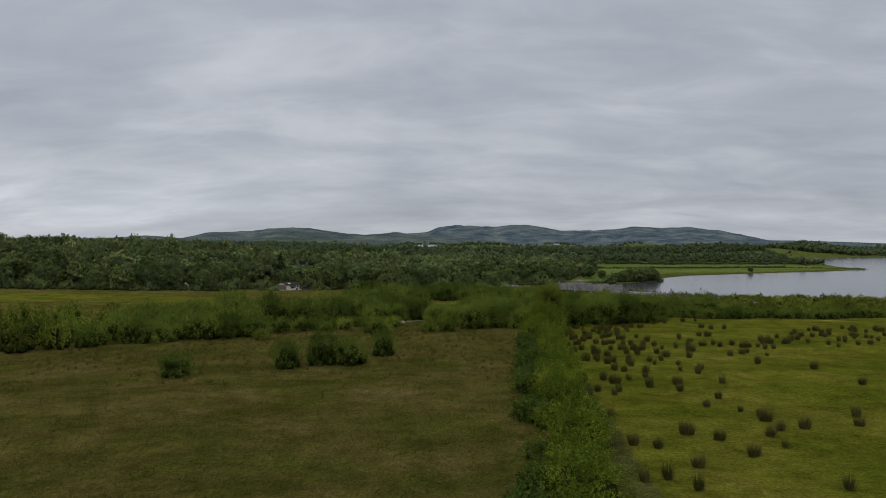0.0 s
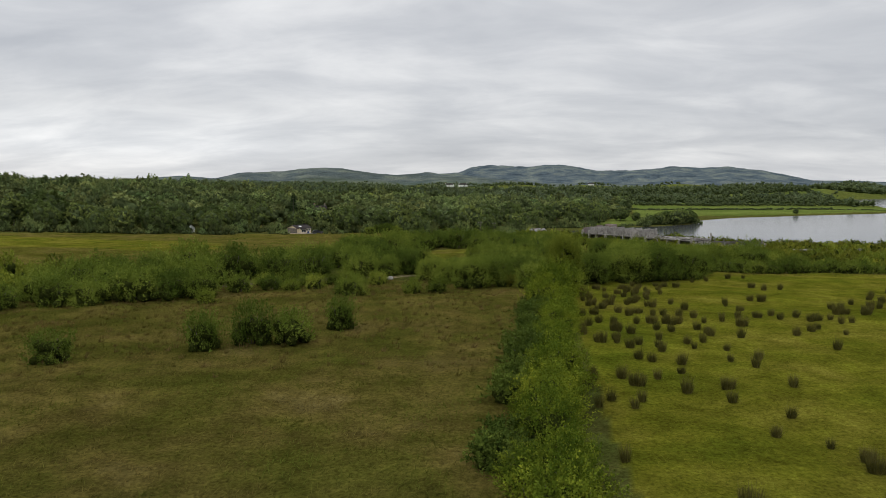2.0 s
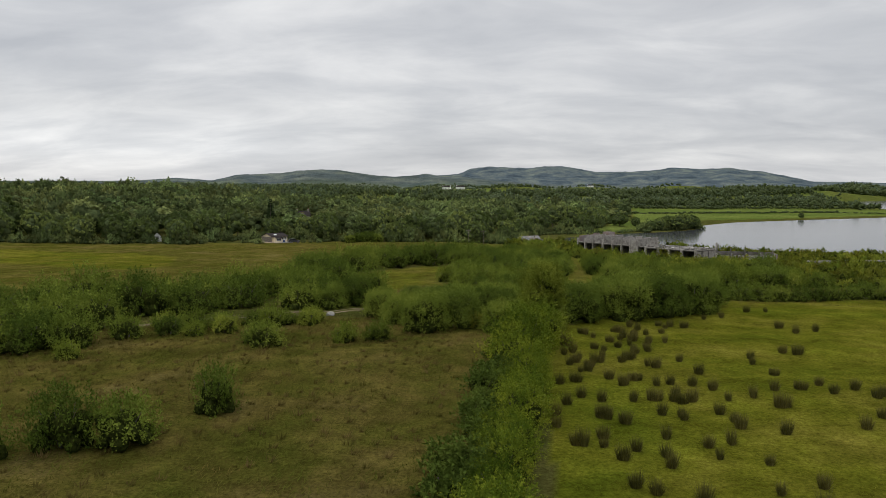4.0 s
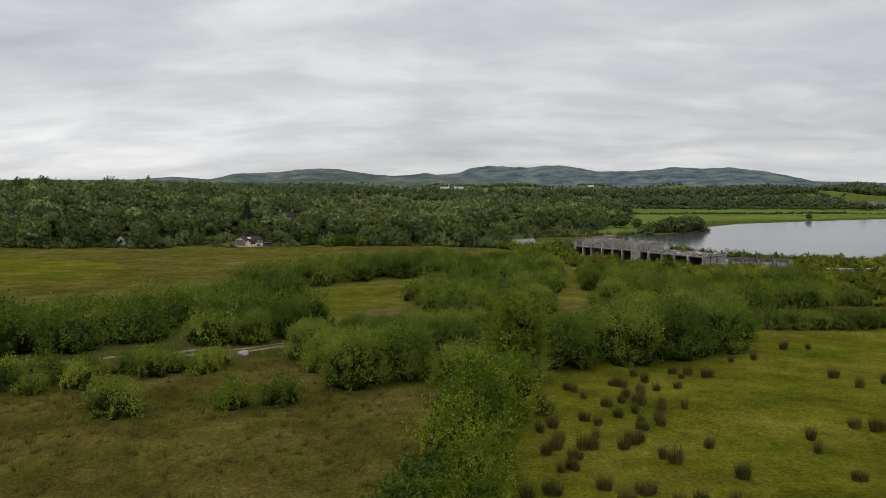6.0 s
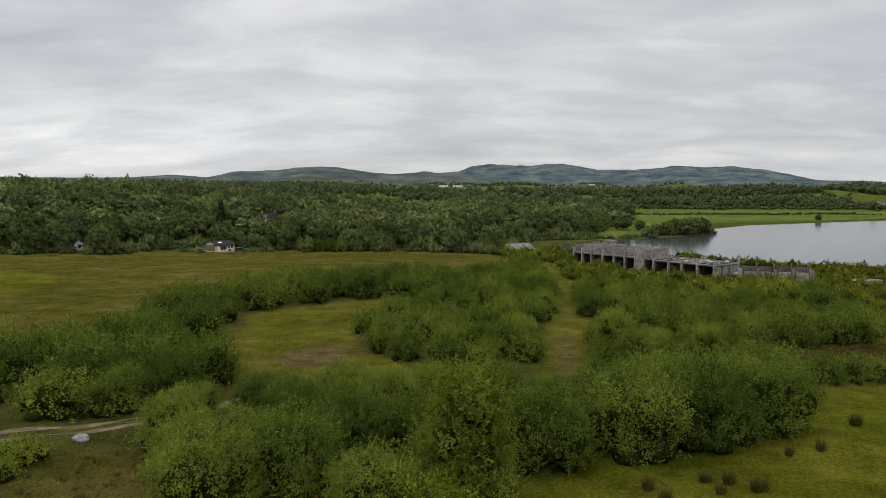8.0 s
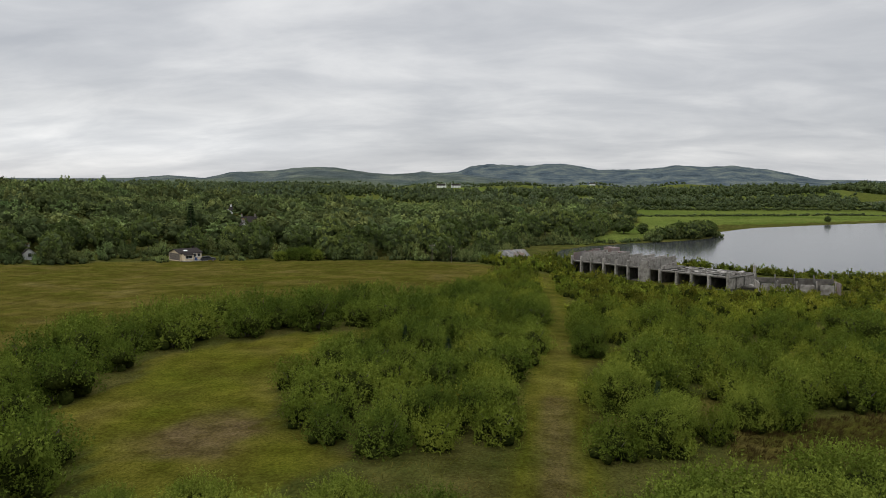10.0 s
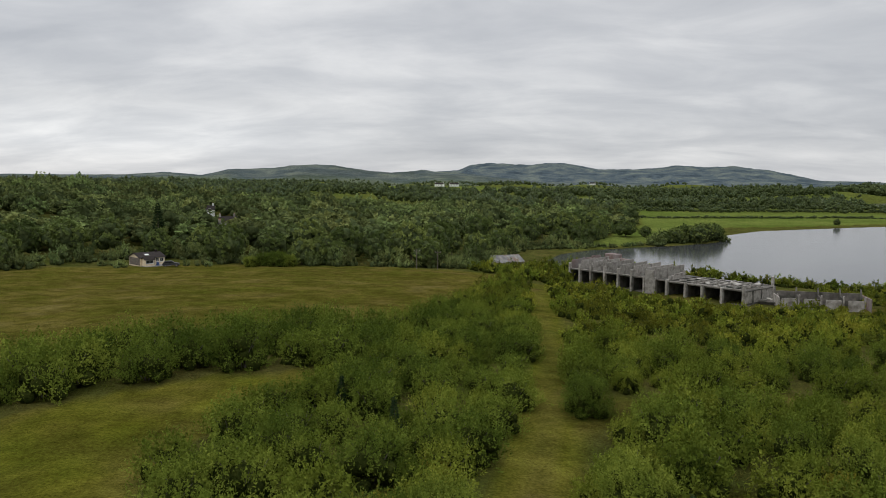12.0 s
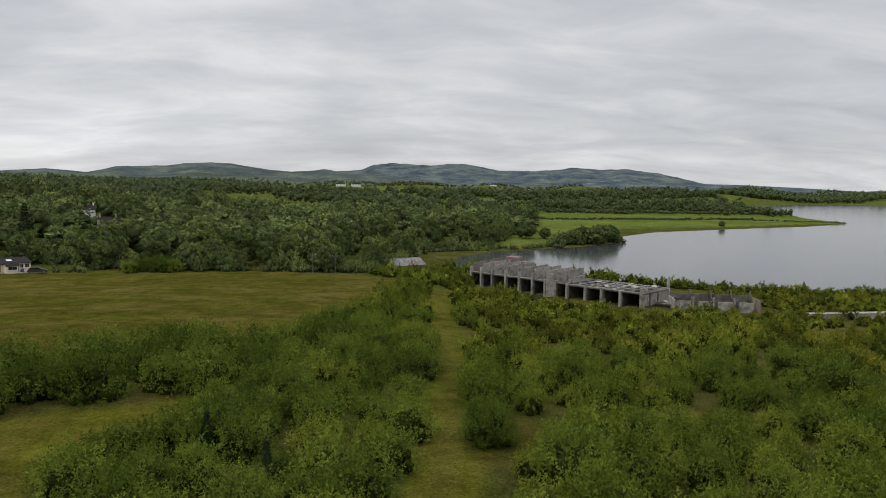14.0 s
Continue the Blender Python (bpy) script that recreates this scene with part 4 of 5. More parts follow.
def by_house(x, y):
    """On a house's plot or its open front garden."""
    for hx, hy, reach, wide in HOMES:
        dx, dy = 24 - hx, 123 - hy
        k = reach / math.hypot(dx, dy)
        if path_distance([(hx - dx * k * 0.1, hy - dy * k * 0.1), (hx + dx * k, hy + dy * k)], np.array([x]), np.array([y]))[0] < wide:
            return True
    return False


for x, y in scatter(rng, WOOD, 9.8, 24):
    if -85 < x < -52 and y < 318 or by_house(x, y):
        continue
    edge = path_distance(WOOD[:17], np.array([x]), np.array([y]))[0]
    if edge < 24 and x > -190 and y < 480:
        front.append((x, y, edge))
    elif y - 100 < 420 + 0.4 * abs(x) and x > -330:
        deep.append((x, y, rng.uniform(5.4, 8.6), rng.uniform(7.5, 12) + 1.6 * waves(x, y, 45, 23) + (2.5 if rng.uniform() < 0.12 else 0) + 1.4 * float(smooth(-120, -200, x))))
for x, y, e in front:
    plant(rng, OAKS if rng.uniform() < 0.985 or x > -60 else CONIFER, x, y, (0.75 + 0.014 * e) * rng.uniform(0.85, 1.15))
edge_bush = []
for (ax, ay), (bx, by) in zip(WOOD[1:14], WOOD[2:15]):
    n = int(math.hypot(bx - ax, by - ay) / 2.2)
    for i in range(n):
        x, y = ax + (bx - ax) * i / n + rng.uniform(-2.5, 2.5), ay + (by - ay) * i / n + rng.uniform(-1.5, 3)
        if -88 < x < -52 and y < 318:
            x, y = x, y + 9
        edge_bush.append((x, y, rng.uniform(1.6, 3.2), rng.uniform(2.2, 5.2)))
edge_bush += [(x, y, rng.uniform(1.0, 1.7), rng.uniform(1.2, 2.2)) for x, y in ((-69, 297), (-71, 298.5), (-73, 300.5), (-75, 302), (-76.5, 300), (-70, 295.5), (-55, 303), (-52, 304.5), (-49, 302.5))]
thicket("wood_edge_bushes", "dense green bushes along the foot of the wood", "bushes", edge_bush, BUSHES_FINE, M_far_leaf_haze, 20, M_wood_shade)
thicket("deep_woodland", "dense broadleaved woodland with closed dark green canopy", "woodland", deep, CROWNS, M_far_leaf_haze, 13, M_wood_shade)
FARWOOD = [(-900, 500), (-500, 640), (110, 610), (130, 700), (150, 790), (60, 1150), (-1000, 1150)]
far = [(x, y, rng.uniform(4.5, 6.5), rng.uniform(8, 13)) for x, y in scatter(rng, FARWOOD, 11, 20) if waves(x, y, 230, 41) > (-0.5 if x < -120 else 0.25) and abs(x - 20) < 0.75 * (y - 60)]
thicket("far_woodland", "distant woods rolling away below the hills", "woodland", far, CROWNS_FAR, M_distant_haze, 14, M_wood_shade)
fringe = []
R_ = 680 + 1500 * rng.uniform(size=26000) ** 0.8
A_ = np.radians(rng.uniform(-36, 38, 26000))
X_, Y_ = 20 + R_ * np.sin(A_), 100 + R_ * np.cos(A_)
I_, J_, U_, W_ = farm_cell(X_, Y_)
line = ((U_ * 150 < 4) & (np.sin(I_ * 7.1 + J_ * 3.3) > -0.5)) | ((W_ * 105 < 4) & (np.sin(I_ * 2.7 - J_ * 5.9) > -0.5))
copse = (np.sin(I_ * 5.3 + J_ * 9.7) > np.where(X_ > 0, 0.45, 0.2)) & (rng.uniform(size=26000) < 0.45)
keep = (line | copse) & (np.hypot(X_ + 30, Y_ - 1310) > 135) & (lake_distance(X_, Y_) > 10) & ~inside(SPIT, X_, Y_)
for x, y, c in zip(X_[keep], Y_[keep], copse[keep]):
    big = rng.uniform() < (0.75 if c else 0.35)
    fringe.append((x, y, rng.uniform(3.5, 6) if big else rng.uniform(2, 3.5), rng.uniform(6, 11) if big else rng.uniform(2, 4)))
thicket("hedgerow_trees", "distant hedgerow trees and copses between green farm fields", "trees", [b for b in fringe if math.hypot(b[0] - 20, b[1] - 100) < 1050][:700], CROWNS_FAR, M_distant_haze, 15, M_wood_shade)
thicket("farmland_trees", "distant copses and tree lines on rolling farmland below the hills", "trees", [b for b in fringe if math.hypot(b[0] - 20, b[1] - 100) >= 1050][:3600], CROWNS_TINY, M_distant_haze, 22, M_wood_shade)
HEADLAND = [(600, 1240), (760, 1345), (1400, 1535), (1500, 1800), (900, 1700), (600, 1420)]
thicket("headland_woods", "dark woods on a far headland across the lake", "woodland", [(x, y, rng.uniform(7, 11), rng.uniform(11, 18)) for x, y in scatter(rng, HEADLAND, 13, 20)], CROWNS_TINY, M_distant_haze, 23, M_wood_shade)
rows = []
for (ax, ay), (bx, by), h in (((130, 640), (330, 690), 2), ((150, 760), (420, 800), 4), ((140, 830), (430, 870), 6), ((150, 900), (440, 960), 9), ((160, 745), (250, 752), 4),
                              ((160, 980), (520, 1120), 9), ((300, 690), (386, 655), 1.2), ((390, 770), (410, 830), 7),
                              ((110, 1040), (500, 1160), 11), ((60, 1130), (480, 1230), 12), ((330, 860), (440, 900), 9), ((180, 820), (300, 835), 8)):
    n = int(math.hypot(bx - ax, by - ay) / (1.5 + h * 0.3))
    for i in range(n):
        rows.append((ax + (bx - ax) * i / n + rng.uniform(-1, 1), ay + (by - ay) * i / n + rng.uniform(-1.5, 1.5), 1.2 + h * 0.45 * rng.uniform(0.7, 1.2), h * rng.uniform(0.5, 1.3)))
thicket("field_hedges", "lines of hedge and trees round the flat lakeside fields", "hedge", rows, CROWNS_FAR, M_distant_haze, 16, M_wood_shade)
bank = [(x + rng.uniform(-2, 2), y + rng.uniform(-1, 3), rng.uniform(1.2, 2.2), rng.uniform(1.2, 2.6)) for (ax, ay), (bx, by) in
        zip(((24, 356), (42, 392), (62, 404)), ((42, 392), (62, 404), (100, 428))) for x, y in [(ax + (bx - ax) * t, ay + (by - ay) * t) for t in np.linspace(0, 1, 16)]]
point = [(100 + 4 * i + rng.uniform(-3, 3), 430 + 3.2 * i + rng.uniform(-4, 6), rng.uniform(2.4, 3.6), rng.uniform(3.5, 6)) for i in np.linspace(-1, 9, 34)]
thicket("bank_bushes", "low green bushes along the grassy lake bank", "bushes", bank + point, BUSHES, M_far_leaf_haze, 18, M_wood_shade)
inlet = [(x, y, rng.uniform(1.6, 2.6), rng.uniform(2.2, 4.0)) for x, y in scatter(rng, [(34, 292), (44, 300), (56, 322), (62, 336), (44, 339), (40, 330), (36, 320), (26, 322), (22, 312), (30, 300)], 3.0)]
thicket("inlet_thicket", "tall green willow scrub between the shed and the ruin", "scrub", inlet, BUSHES, M_thicket_willow, 19, M_twig_shade)
# lakeside trees on the green point
for x, y, s in ((104, 434, .7), (110, 438, .8), (116, 446, .85), (120, 440, .75), (126, 449, .9), (132, 456, .9), (128, 462, .8), (100, 452, .55), (137, 466, .7), (90, 448, .8),
                (85, 470, .7), (79, 455, .8), (95, 500, .8), (250, 583, .45)):
    plant(rng, OAKS, x, y, s, 0.85)

# ---- rushes on the pasture ----
def rush_kind(seed, wide):
    """An upright tuft of rush stems that flares towards its uneven top."""
    rg = np.random.RandomState(seed)
    n = int(210 * wide)
    a, q = rg.uniform(0, 6.28, n), np.sqrt(rg.uniform(0, 1, n))
    base = np.stack((0.22 * wide * q * np.cos(a), 0.2 * q * np.sin(a), np.full(n, -0.05)), -1)
    h = rg.uniform(0.4, 1.08, n)
    tip = base + np.stack((0.24 * q * np.cos(a), 0.24 * q * np.sin(a), h), -1) + 0.09 * rg.normal(size=(n, 3))
    turn = rg.uniform(0, 6.28, n)
    side = np.stack((np.cos(turn), np.sin(turn), np.zeros(n)), -1) * 0.017
    v = np.stack((base - side, base + side, tip), 1).reshape(-1, 3)
    return mesh_from("rush_clump", v, np.arange(3 * n).reshape(-1, 3), M_rush)


RUSH = [rush_kind(100 + i, w) for i, w in enumerate((0.8, 1.0, 1.2, 1.0, 1.9))]
rush_near = [(20.8, 36.8), (13.3, 37.6), (10.8, 38.9), (12.2, 39.3), (14.6, 41.3), (19, 44), (21.6, 45.4), (13.5, 45.4), (12.1, 46.1), (17.9, 46.7), (16.1, 47.7), (21.9, 48.1), (23.2, 49.5), (25.1, 49.9), (29.3, 50.6), (23.3, 52), (12.1, 52.3), (30.3, 52.7), (23.6, 53.3), (22.7, 55), (20.7, 56.6), (22.8, 59.7), (12.4, 61.2), (15.1, 62.1), (20.4, 62.1), (13.3, 62.2), (18.3, 64), (20.9, 64.3), (37.6, 64.4), (15.5, 65.3), (25.4, 65.5), (12.8, 66.1), (17.2, 66.9), (19.2, 68.5), (25, 70.6), (20, 71.3), (23.8, 72.2), (26.2, 73.2), (37.9, 73.4), (24.8, 76), (33.4, 76.3), (22.6, 77), (15.6, 78.2)]
rush_mid = [(22.5, 78.6), (23.9, 79), (27.6, 80.7), (14.4, 81), (32.6, 81.6), (25.4, 81.8), (18.7, 82.3), (37.4, 82.9), (17.8, 83), (25.5, 83.1), (22.5, 83.8), (35, 84.2), (21.4, 84.3), (25.1, 84.6), (36, 85.1), (29.5, 85.8), (15.7, 86.5), (20.2, 87), (26.5, 87.1), (24.1, 87.1), (22.9, 87.1), (18.1, 87.1), (39.2, 87.4), (28.3, 87.6), (36.5, 87.7), (16.9, 88.3), (34.1, 88.6), (30.4, 89.3), (26.2, 89.4), (35.9, 89.4), (39.3, 89.7), (32.4, 89.8), (22.5, 90.2), (25.1, 90.5), (23.6, 90.7), (34.1, 90.8), (15.8, 91.4), (21.6, 91.7), (17, 91.7), (41.4, 92.9), (26.5, 93.6), (32.2, 93.8), (23.3, 96.3)]
rush_far = [(18.7, 96.3), (17.2, 96.8), (19.3, 97.8), (17.8, 97.8), (26.3, 98.1), (32.2, 98.1), (22.7, 98.8), (20.3, 99.4), (17.2, 100.5), (33, 100.7), (23.3, 101), (18, 101.3), (20.8, 101.7), (24.7, 102.2), (37.6, 102.2), (23.6, 102.7), (36.6, 102.9), (17.7, 103.3), (22.3, 103.6), (25.3, 104.6), (26.9, 105), (17.6, 105.4), (22, 105.6), (25.6, 105.7), (24.3, 105.9), (23.1, 106.4), (19.9, 109.1), (25.1, 110), (26.5, 110.6), (28.2, 111.3), (42, 112.7), (26.2, 113), (44.7, 114.3), (29.4, 114.6), (25.7, 114.6), (31.5, 115.1), (41.6, 115.8), (30.3, 116.1), (29.1, 116.2), (35.1, 120.1), (37.3, 120.9), (44.3, 126.2), (42.2, 126.6)]
spots = rush_near + rush_mid + rush_far
for poly, gap, most in (([(13, 50), (17, 68), (21, 78), (24, 96), (26, 114), (19, 112), (14, 78)], 3.3, 3), ([(37, 86), (46, 88), (62, 96), (74, 112), (64, 116), (48, 104), (40, 96)], 3.0, 3)):
    for x, y in scatter(rng, poly, gap):
        spots += [(x + rng.normal() * 1.0, y + rng.normal() * 0.8) for k in range(rng.randint(1, most + 1))]
for x, y in spots[:298]:
    wide = rng.randint(5)
    label = "broad dark olive clump of soft rush standing in green pasture" if wide == 4 else "dark olive tuft of soft rush standing in green pasture"
    ob = tagged(new("rush_clump", RUSH[wide]), label, "rush clump", "rush clumps")
    s = rng.uniform(0.72, 1.12)
    ob.matrix_world = pose(x, y, ground_z(x, y), 0, 0, rng.uniform(-25, 25)) @ Matrix.Diagonal((s, s, s * rng.uniform(0.85, 1.1), 1))


def tufts(name, label, poly, count, height, mat, seed, clear=False):
    rg = np.random.RandomState(seed)
    P = np.array(poly, float)
    lo, hi = P.min(0), P.max(0)
    c = rg.uniform(lo, hi, (count * 3, 2))
    c = c[inside(poly, c[:, 0], c[:, 1])][:count]
    if clear:
        c = c[~inside(CLEARING, c[:, 0], c[:, 1]) & (path_distance(TRACK, c[:, 0], c[:, 1]) > 2.4) & (path_distance(DIRT, c[:, 0], c[:, 1]) > 1.5)]
    n = len(c)
    z = land(c[:, 0], c[:, 1])
    base = np.stack((c[:, 0], c[:, 1], z - 0.03), -1)
    a = 0.5 + 1.3 * rg.normal(size=n)
    side = np.stack((-np.sin(a), np.cos(a), np.zeros(n)), -1) * (height * 0.07)
    lean = np.stack((np.cos(a), np.sin(a), np.zeros(n)), -1) * (height * rg.uniform(0.5, 1.3, n))[:, None]
    tip = base + lean + np.array((0, 0, 1)) * (height * rg.uniform(0.28, 0.65, n))[:, None]
    v = np.stack((base - side, base + side, tip), 1).reshape(-1, 3)
    tagged(new(name, mesh_from(name, v, np.arange(3 * n).reshape(-1, 3), mat)), label, "grass", kind="stuff")


tufts("rough_grass", "long brownish rough grass of an unmown field", [(-60, 20), (9, 20), (13, 110), (0, 118), (-20, 113), (-50, 98), (-75, 80)], 120000, 0.4, M_grass_rough, 3)
tufts("pasture_grass", "short yellow-green grazed grass between rushes", [(10, 22), (17, 112), (39, 126), (54, 132), (95, 138), (60, 22)], 120000, 0.22, M_grass_green, 4)
tufts("meadow_grass", "olive hay grass on the field before the wood", [(-100, 150), (-56, 146), (-40, 158), (-27, 183), (-8, 200), (12, 209), (23, 250), (28, 296), (-60, 300), (-95, 270)], 75000, 0.32, M_grass_rough, 5)


# ---- the unfinished concrete building by the lake ----
def build_ruin():
    ruin = thing("concrete_ruin", "roofless unfinished grey concrete building, stained, above the lake", "ruin", m=pose(48, 305, -9.0, 0, 0, -48.5))
    U = (-1.3, 2.1, 5.7, 10.1, 14.3, 18.3, 22.0, 25.0, 28.2, 33.1, 37.3, 42.0, 47.0)
    rg = random.Random(4)
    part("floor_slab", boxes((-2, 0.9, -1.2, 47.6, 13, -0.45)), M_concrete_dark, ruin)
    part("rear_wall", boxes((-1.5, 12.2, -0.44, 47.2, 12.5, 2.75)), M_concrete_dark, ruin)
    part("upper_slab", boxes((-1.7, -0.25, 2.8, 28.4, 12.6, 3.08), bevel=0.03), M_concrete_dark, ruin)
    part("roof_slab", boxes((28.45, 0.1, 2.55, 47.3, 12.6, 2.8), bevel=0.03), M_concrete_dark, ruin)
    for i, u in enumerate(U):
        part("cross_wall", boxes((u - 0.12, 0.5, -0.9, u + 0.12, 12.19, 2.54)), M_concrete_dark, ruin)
        up = 4.6 if i < 6 else 3.3 if i < 8 else 3.1
        if i == 12:
            up = 4.1
        part("column", boxes((u - 0.26, -0.45, -1.4, u + 0.26, 0.45, up + rg.uniform(-0.1, 0.2)), bevel=0.03), M_concrete, ruin)
    # upper cross walls: each a long wall with a stepped, broken top
    for i, u in enumerate(U[:8]):
        bm = bmesh.new()
        h = 5.6 + rg.uniform(-0.12, 0.15)
        prof = [(0.5, 3.08), (0.5, h - 0.25), (5.2, h), (5.2, h + 0.25), (5.6, h + 0.25), (5.6, h - 0.1), (11.6, h + 0.1), (11.6, 3.08)]
        vs = [[bm.verts.new((u + sx, v, z)) for v, z in prof] for sx in (-0.11, 0.11)]
        bm.faces.new(vs[0])
        bm.faces.new(vs[1][::-1])
        for k in range(len(prof)):
            q = (k + 1) % len(prof)
            bm.faces.new((vs[0][k], vs[1][k], vs[1][q], vs[0][q]))
        bmesh.ops.recalc_face_normals(bm, faces=bm.faces)
        part("upper_wall", bm, M_brick if i == 0 else M_concrete, ruin, "reddish stained wall" if i == 0 else "")
        if i < 7:
            part("wall_stub", boxes((u + 0.15, 6.6, 3.08, u + 1.6 + rg.uniform(0, 0.8), 6.8, 4.6 + rg.uniform(-0.3, 0.4))), M_concrete, ruin)
            part("sill_beam", boxes((u + 0.3, -0.2, 3.09, U[i + 1] - 0.3, 0.05, 3.28), bevel=0.02), M_concrete, ruin)
    part("front_panel", boxes((22.3, -0.28, 0.0, 24.7, 0.1, 5.0), bevel=0.03), M_concrete, ruin)
    part("front_panel", boxes((22.3, -0.22, -1.3, 24.7, 0.05, -0.05), bevel=0.02), M_concrete, ruin)
    # falling side wall that ends the upper floor
    bm = bmesh.new()
    prof = [(0.5, 3.08), (0.5, 4.0), (2.6, 4.0), (2.6, 4.3), (6.5, 4.55), (6.5, 5.0), (7.2, 5.0), (7.2, 3.08)]
    vs = [[bm.verts.new((28.2 + sx, v, z)) for v, z in prof] for sx in (-0.11, 0.11)]
    bm.faces.new(vs[0])
    bm.faces.new(vs[1][::-1])
    for k in range(len(prof)):
        q = (k + 1) % len(prof)
        bm.faces.new((vs[0][k], vs[1][k], vs[1][q], vs[0][q]))
    bmesh.ops.recalc_face_normals(bm, faces=bm.faces)
    part("upper_wall", bm, M_concrete, ruin)
    part("rear_tower", boxes((-0.5, 13.0, 0.0, 3.4, 15.6, 6.3), (3.4, 13.4, 0.0, 6.5, 15.2, 5.2), bevel=0.05), M_brick, ruin, "reddish stair block")
    part("side_wall", boxes((-1.45, 8.6, 3.1, -1.2, 12.4, 5.9), bevel=0.03), M_brick, ruin)
    # the lower wing: ribs and broken slabs on its roof
    for u in (30.6, 33.1, 35.3, 37.3, 39.8, 42.0, 44.4):
        part("roof_rib", boxes((u - 0.14, 0.3, 2.81, u + 0.14, 12.2, 3.05 + rg.uniform(0, 0.12)), bevel=0.03), M_concrete, ruin)
    for v in (0.25, 4.2, 8.3, 12.3):
        part("roof_beam", boxes((28.7, v - 0.13, 2.81, 47.0, v + 0.13, 3.02), bevel=0.03), M_concrete, ruin)
    for k in range(22):
        bm = bmesh.new()
        box(bm, -rg.uniform(0.5, 1.3), -rg.uniform(0.3, 0.9), -0.06, rg.uniform(0.5, 1.3), rg.uniform(0.3, 0.9), 0.06, 0.02,
            pose(rg.uniform(30, 46), rg.uniform(1, 11.5), 3.05 + rg.uniform(0, 0.15), rg.uniform(-9, 9), rg.uniform(-9, 9), rg.uniform(0, 180)))
        part("broken_slab", bm, M_concrete if k % 2 else M_concrete_dark, ruin)
    for k in range(5):
        part("stub_column", boxes((31 + 3.7 * k, 4.0, 2.81, 31.4 + 3.7 * k, 4.4, 3.7 + rg.uniform(-0.2, 0.2)), bevel=0.03), M_concrete, ruin)
    part("end_wall", boxes((46.9, 0.6, 0.0, 47.15, 3.0, 2.54), (46.9, 3.9, 0.0, 47.15, 6.4, 2.54), (46.9, 7.4, 0.0, 47.15, 12.2, 2.54)), M_concrete, ruin)
    part("post", boxes((46.7, 12.0, 0.0, 47.2, 12.55, 5.0), bevel=0.03), M_concrete, ruin)
    part("post", boxes((46.8, 6.2, 0.0, 47.2, 6.7, 3.6), bevel=0.03), M_concrete, ruin)
    part("lower_slab", boxes((47.6, 5.0, 0.2, 52.4, 12.0, 0.5), (47.7, 5.4, -0.6, 52.2, 11.5, 0.2), bevel=0.03), M_concrete_dark, ruin)
    for k in range(6):
        bm = bmesh.new()
        box(bm, -0.8, -0.4, -0.06, 0.8, 0.4, 0.06, 0.02, pose(rg.uniform(48, 52), rg.uniform(5.5, 11.5), 0.62, rg.uniform(-8, 8), rg.uniform(-8, 8), rg.uniform(0, 180)))
        part("broken_slab", bm, M_concrete, ruin)


build_ruin()


def build_low_ruin():
    ruin = thing("low_concrete_ruin", "low roofless grey block-built shell among willow scrub", "ruin", m=pose(85.2, 266.3, -9.3, 0, 0, -12) @ Matrix.Diagonal((0.84, 1, 0.94, 1)))
    part("floor_slab", boxes((-0.3, -0.3, -0.6, 20.3, 7.3, 0.1)), M_concrete_dark, ruin)
    part("rear_wall", boxes((0, 6.7, 0.1, 20, 6.95, 3.1)), M_concrete_dark, ruin)
    for u in (0.0, 5.0, 10.0, 15.0, 19.75):
        bm = bmesh.new()
        prof = [(6.69, 0.1), (3.6, 0.1), (3.6, 2.2), (5.6, 2.6), (6.3, 4.1), (6.69, 4.1)]
        vs = [[bm.verts.new((u + sx, v, z)) for v, z in prof] for sx in (0, 0.25)]
        bm.faces.new(vs[0])
        bm.faces.new(vs[1][::-1])
        for k in range(len(prof)):
            q = (k + 1) % len(prof)
            bm.faces.new((vs[0][k], vs[1][k], vs[1][q], vs[0][q]))
        bmesh.ops.recalc_face_normals(bm, faces=bm.faces)
        part("cross_wall", bm, M_concrete_dark, ruin)
        part("pier", boxes((u, 2.9, 0.1, u + 0.3, 3.55, 2.9), bevel=0.03), M_concrete, ruin)
    for u in (0.4, 5.4, 10.3, 15.2):
        part("front_panel", boxes((u, 0.0, 0.1, u + 3.4, 0.25, 2.35), (u + 0.1, 0.02, 2.36, u + 3.3, 0.23, 2.45)), M_concrete, ruin)
    part("end_wall", boxes((20.05, 0.0, 0.1, 20.3, 6.9, 2.9)), M_brick, ruin)
    part("end_wall", boxes((-0.28, 0.0, 0.1, -0.03, 6.9, 2.6), (-0.3, 6.4, 2.6, -0.02, 6.9, 4.2)), M_concrete, ruin)


build_low_ruin()


def build_wall_slab():
    wall = thing("concrete_wall", "long low pale concrete wall half hidden in scrub", "wall", m=pose(107, 254, -10.0, 0, 0, 4))
    for k in range(6):
        part("panel", boxes((k * 4.0, 0, -0.4, k * 4.0 + 3.94, 0.4, 2.2), bevel=0.03), M_concrete, wall)
        part("coping", boxes((k * 4.0 - 0.02, -0.12, 2.2, k * 4.0 + 3.96, 1.6, 2.36), bevel=0.03), M_concrete, wall)


build_wall_slab()


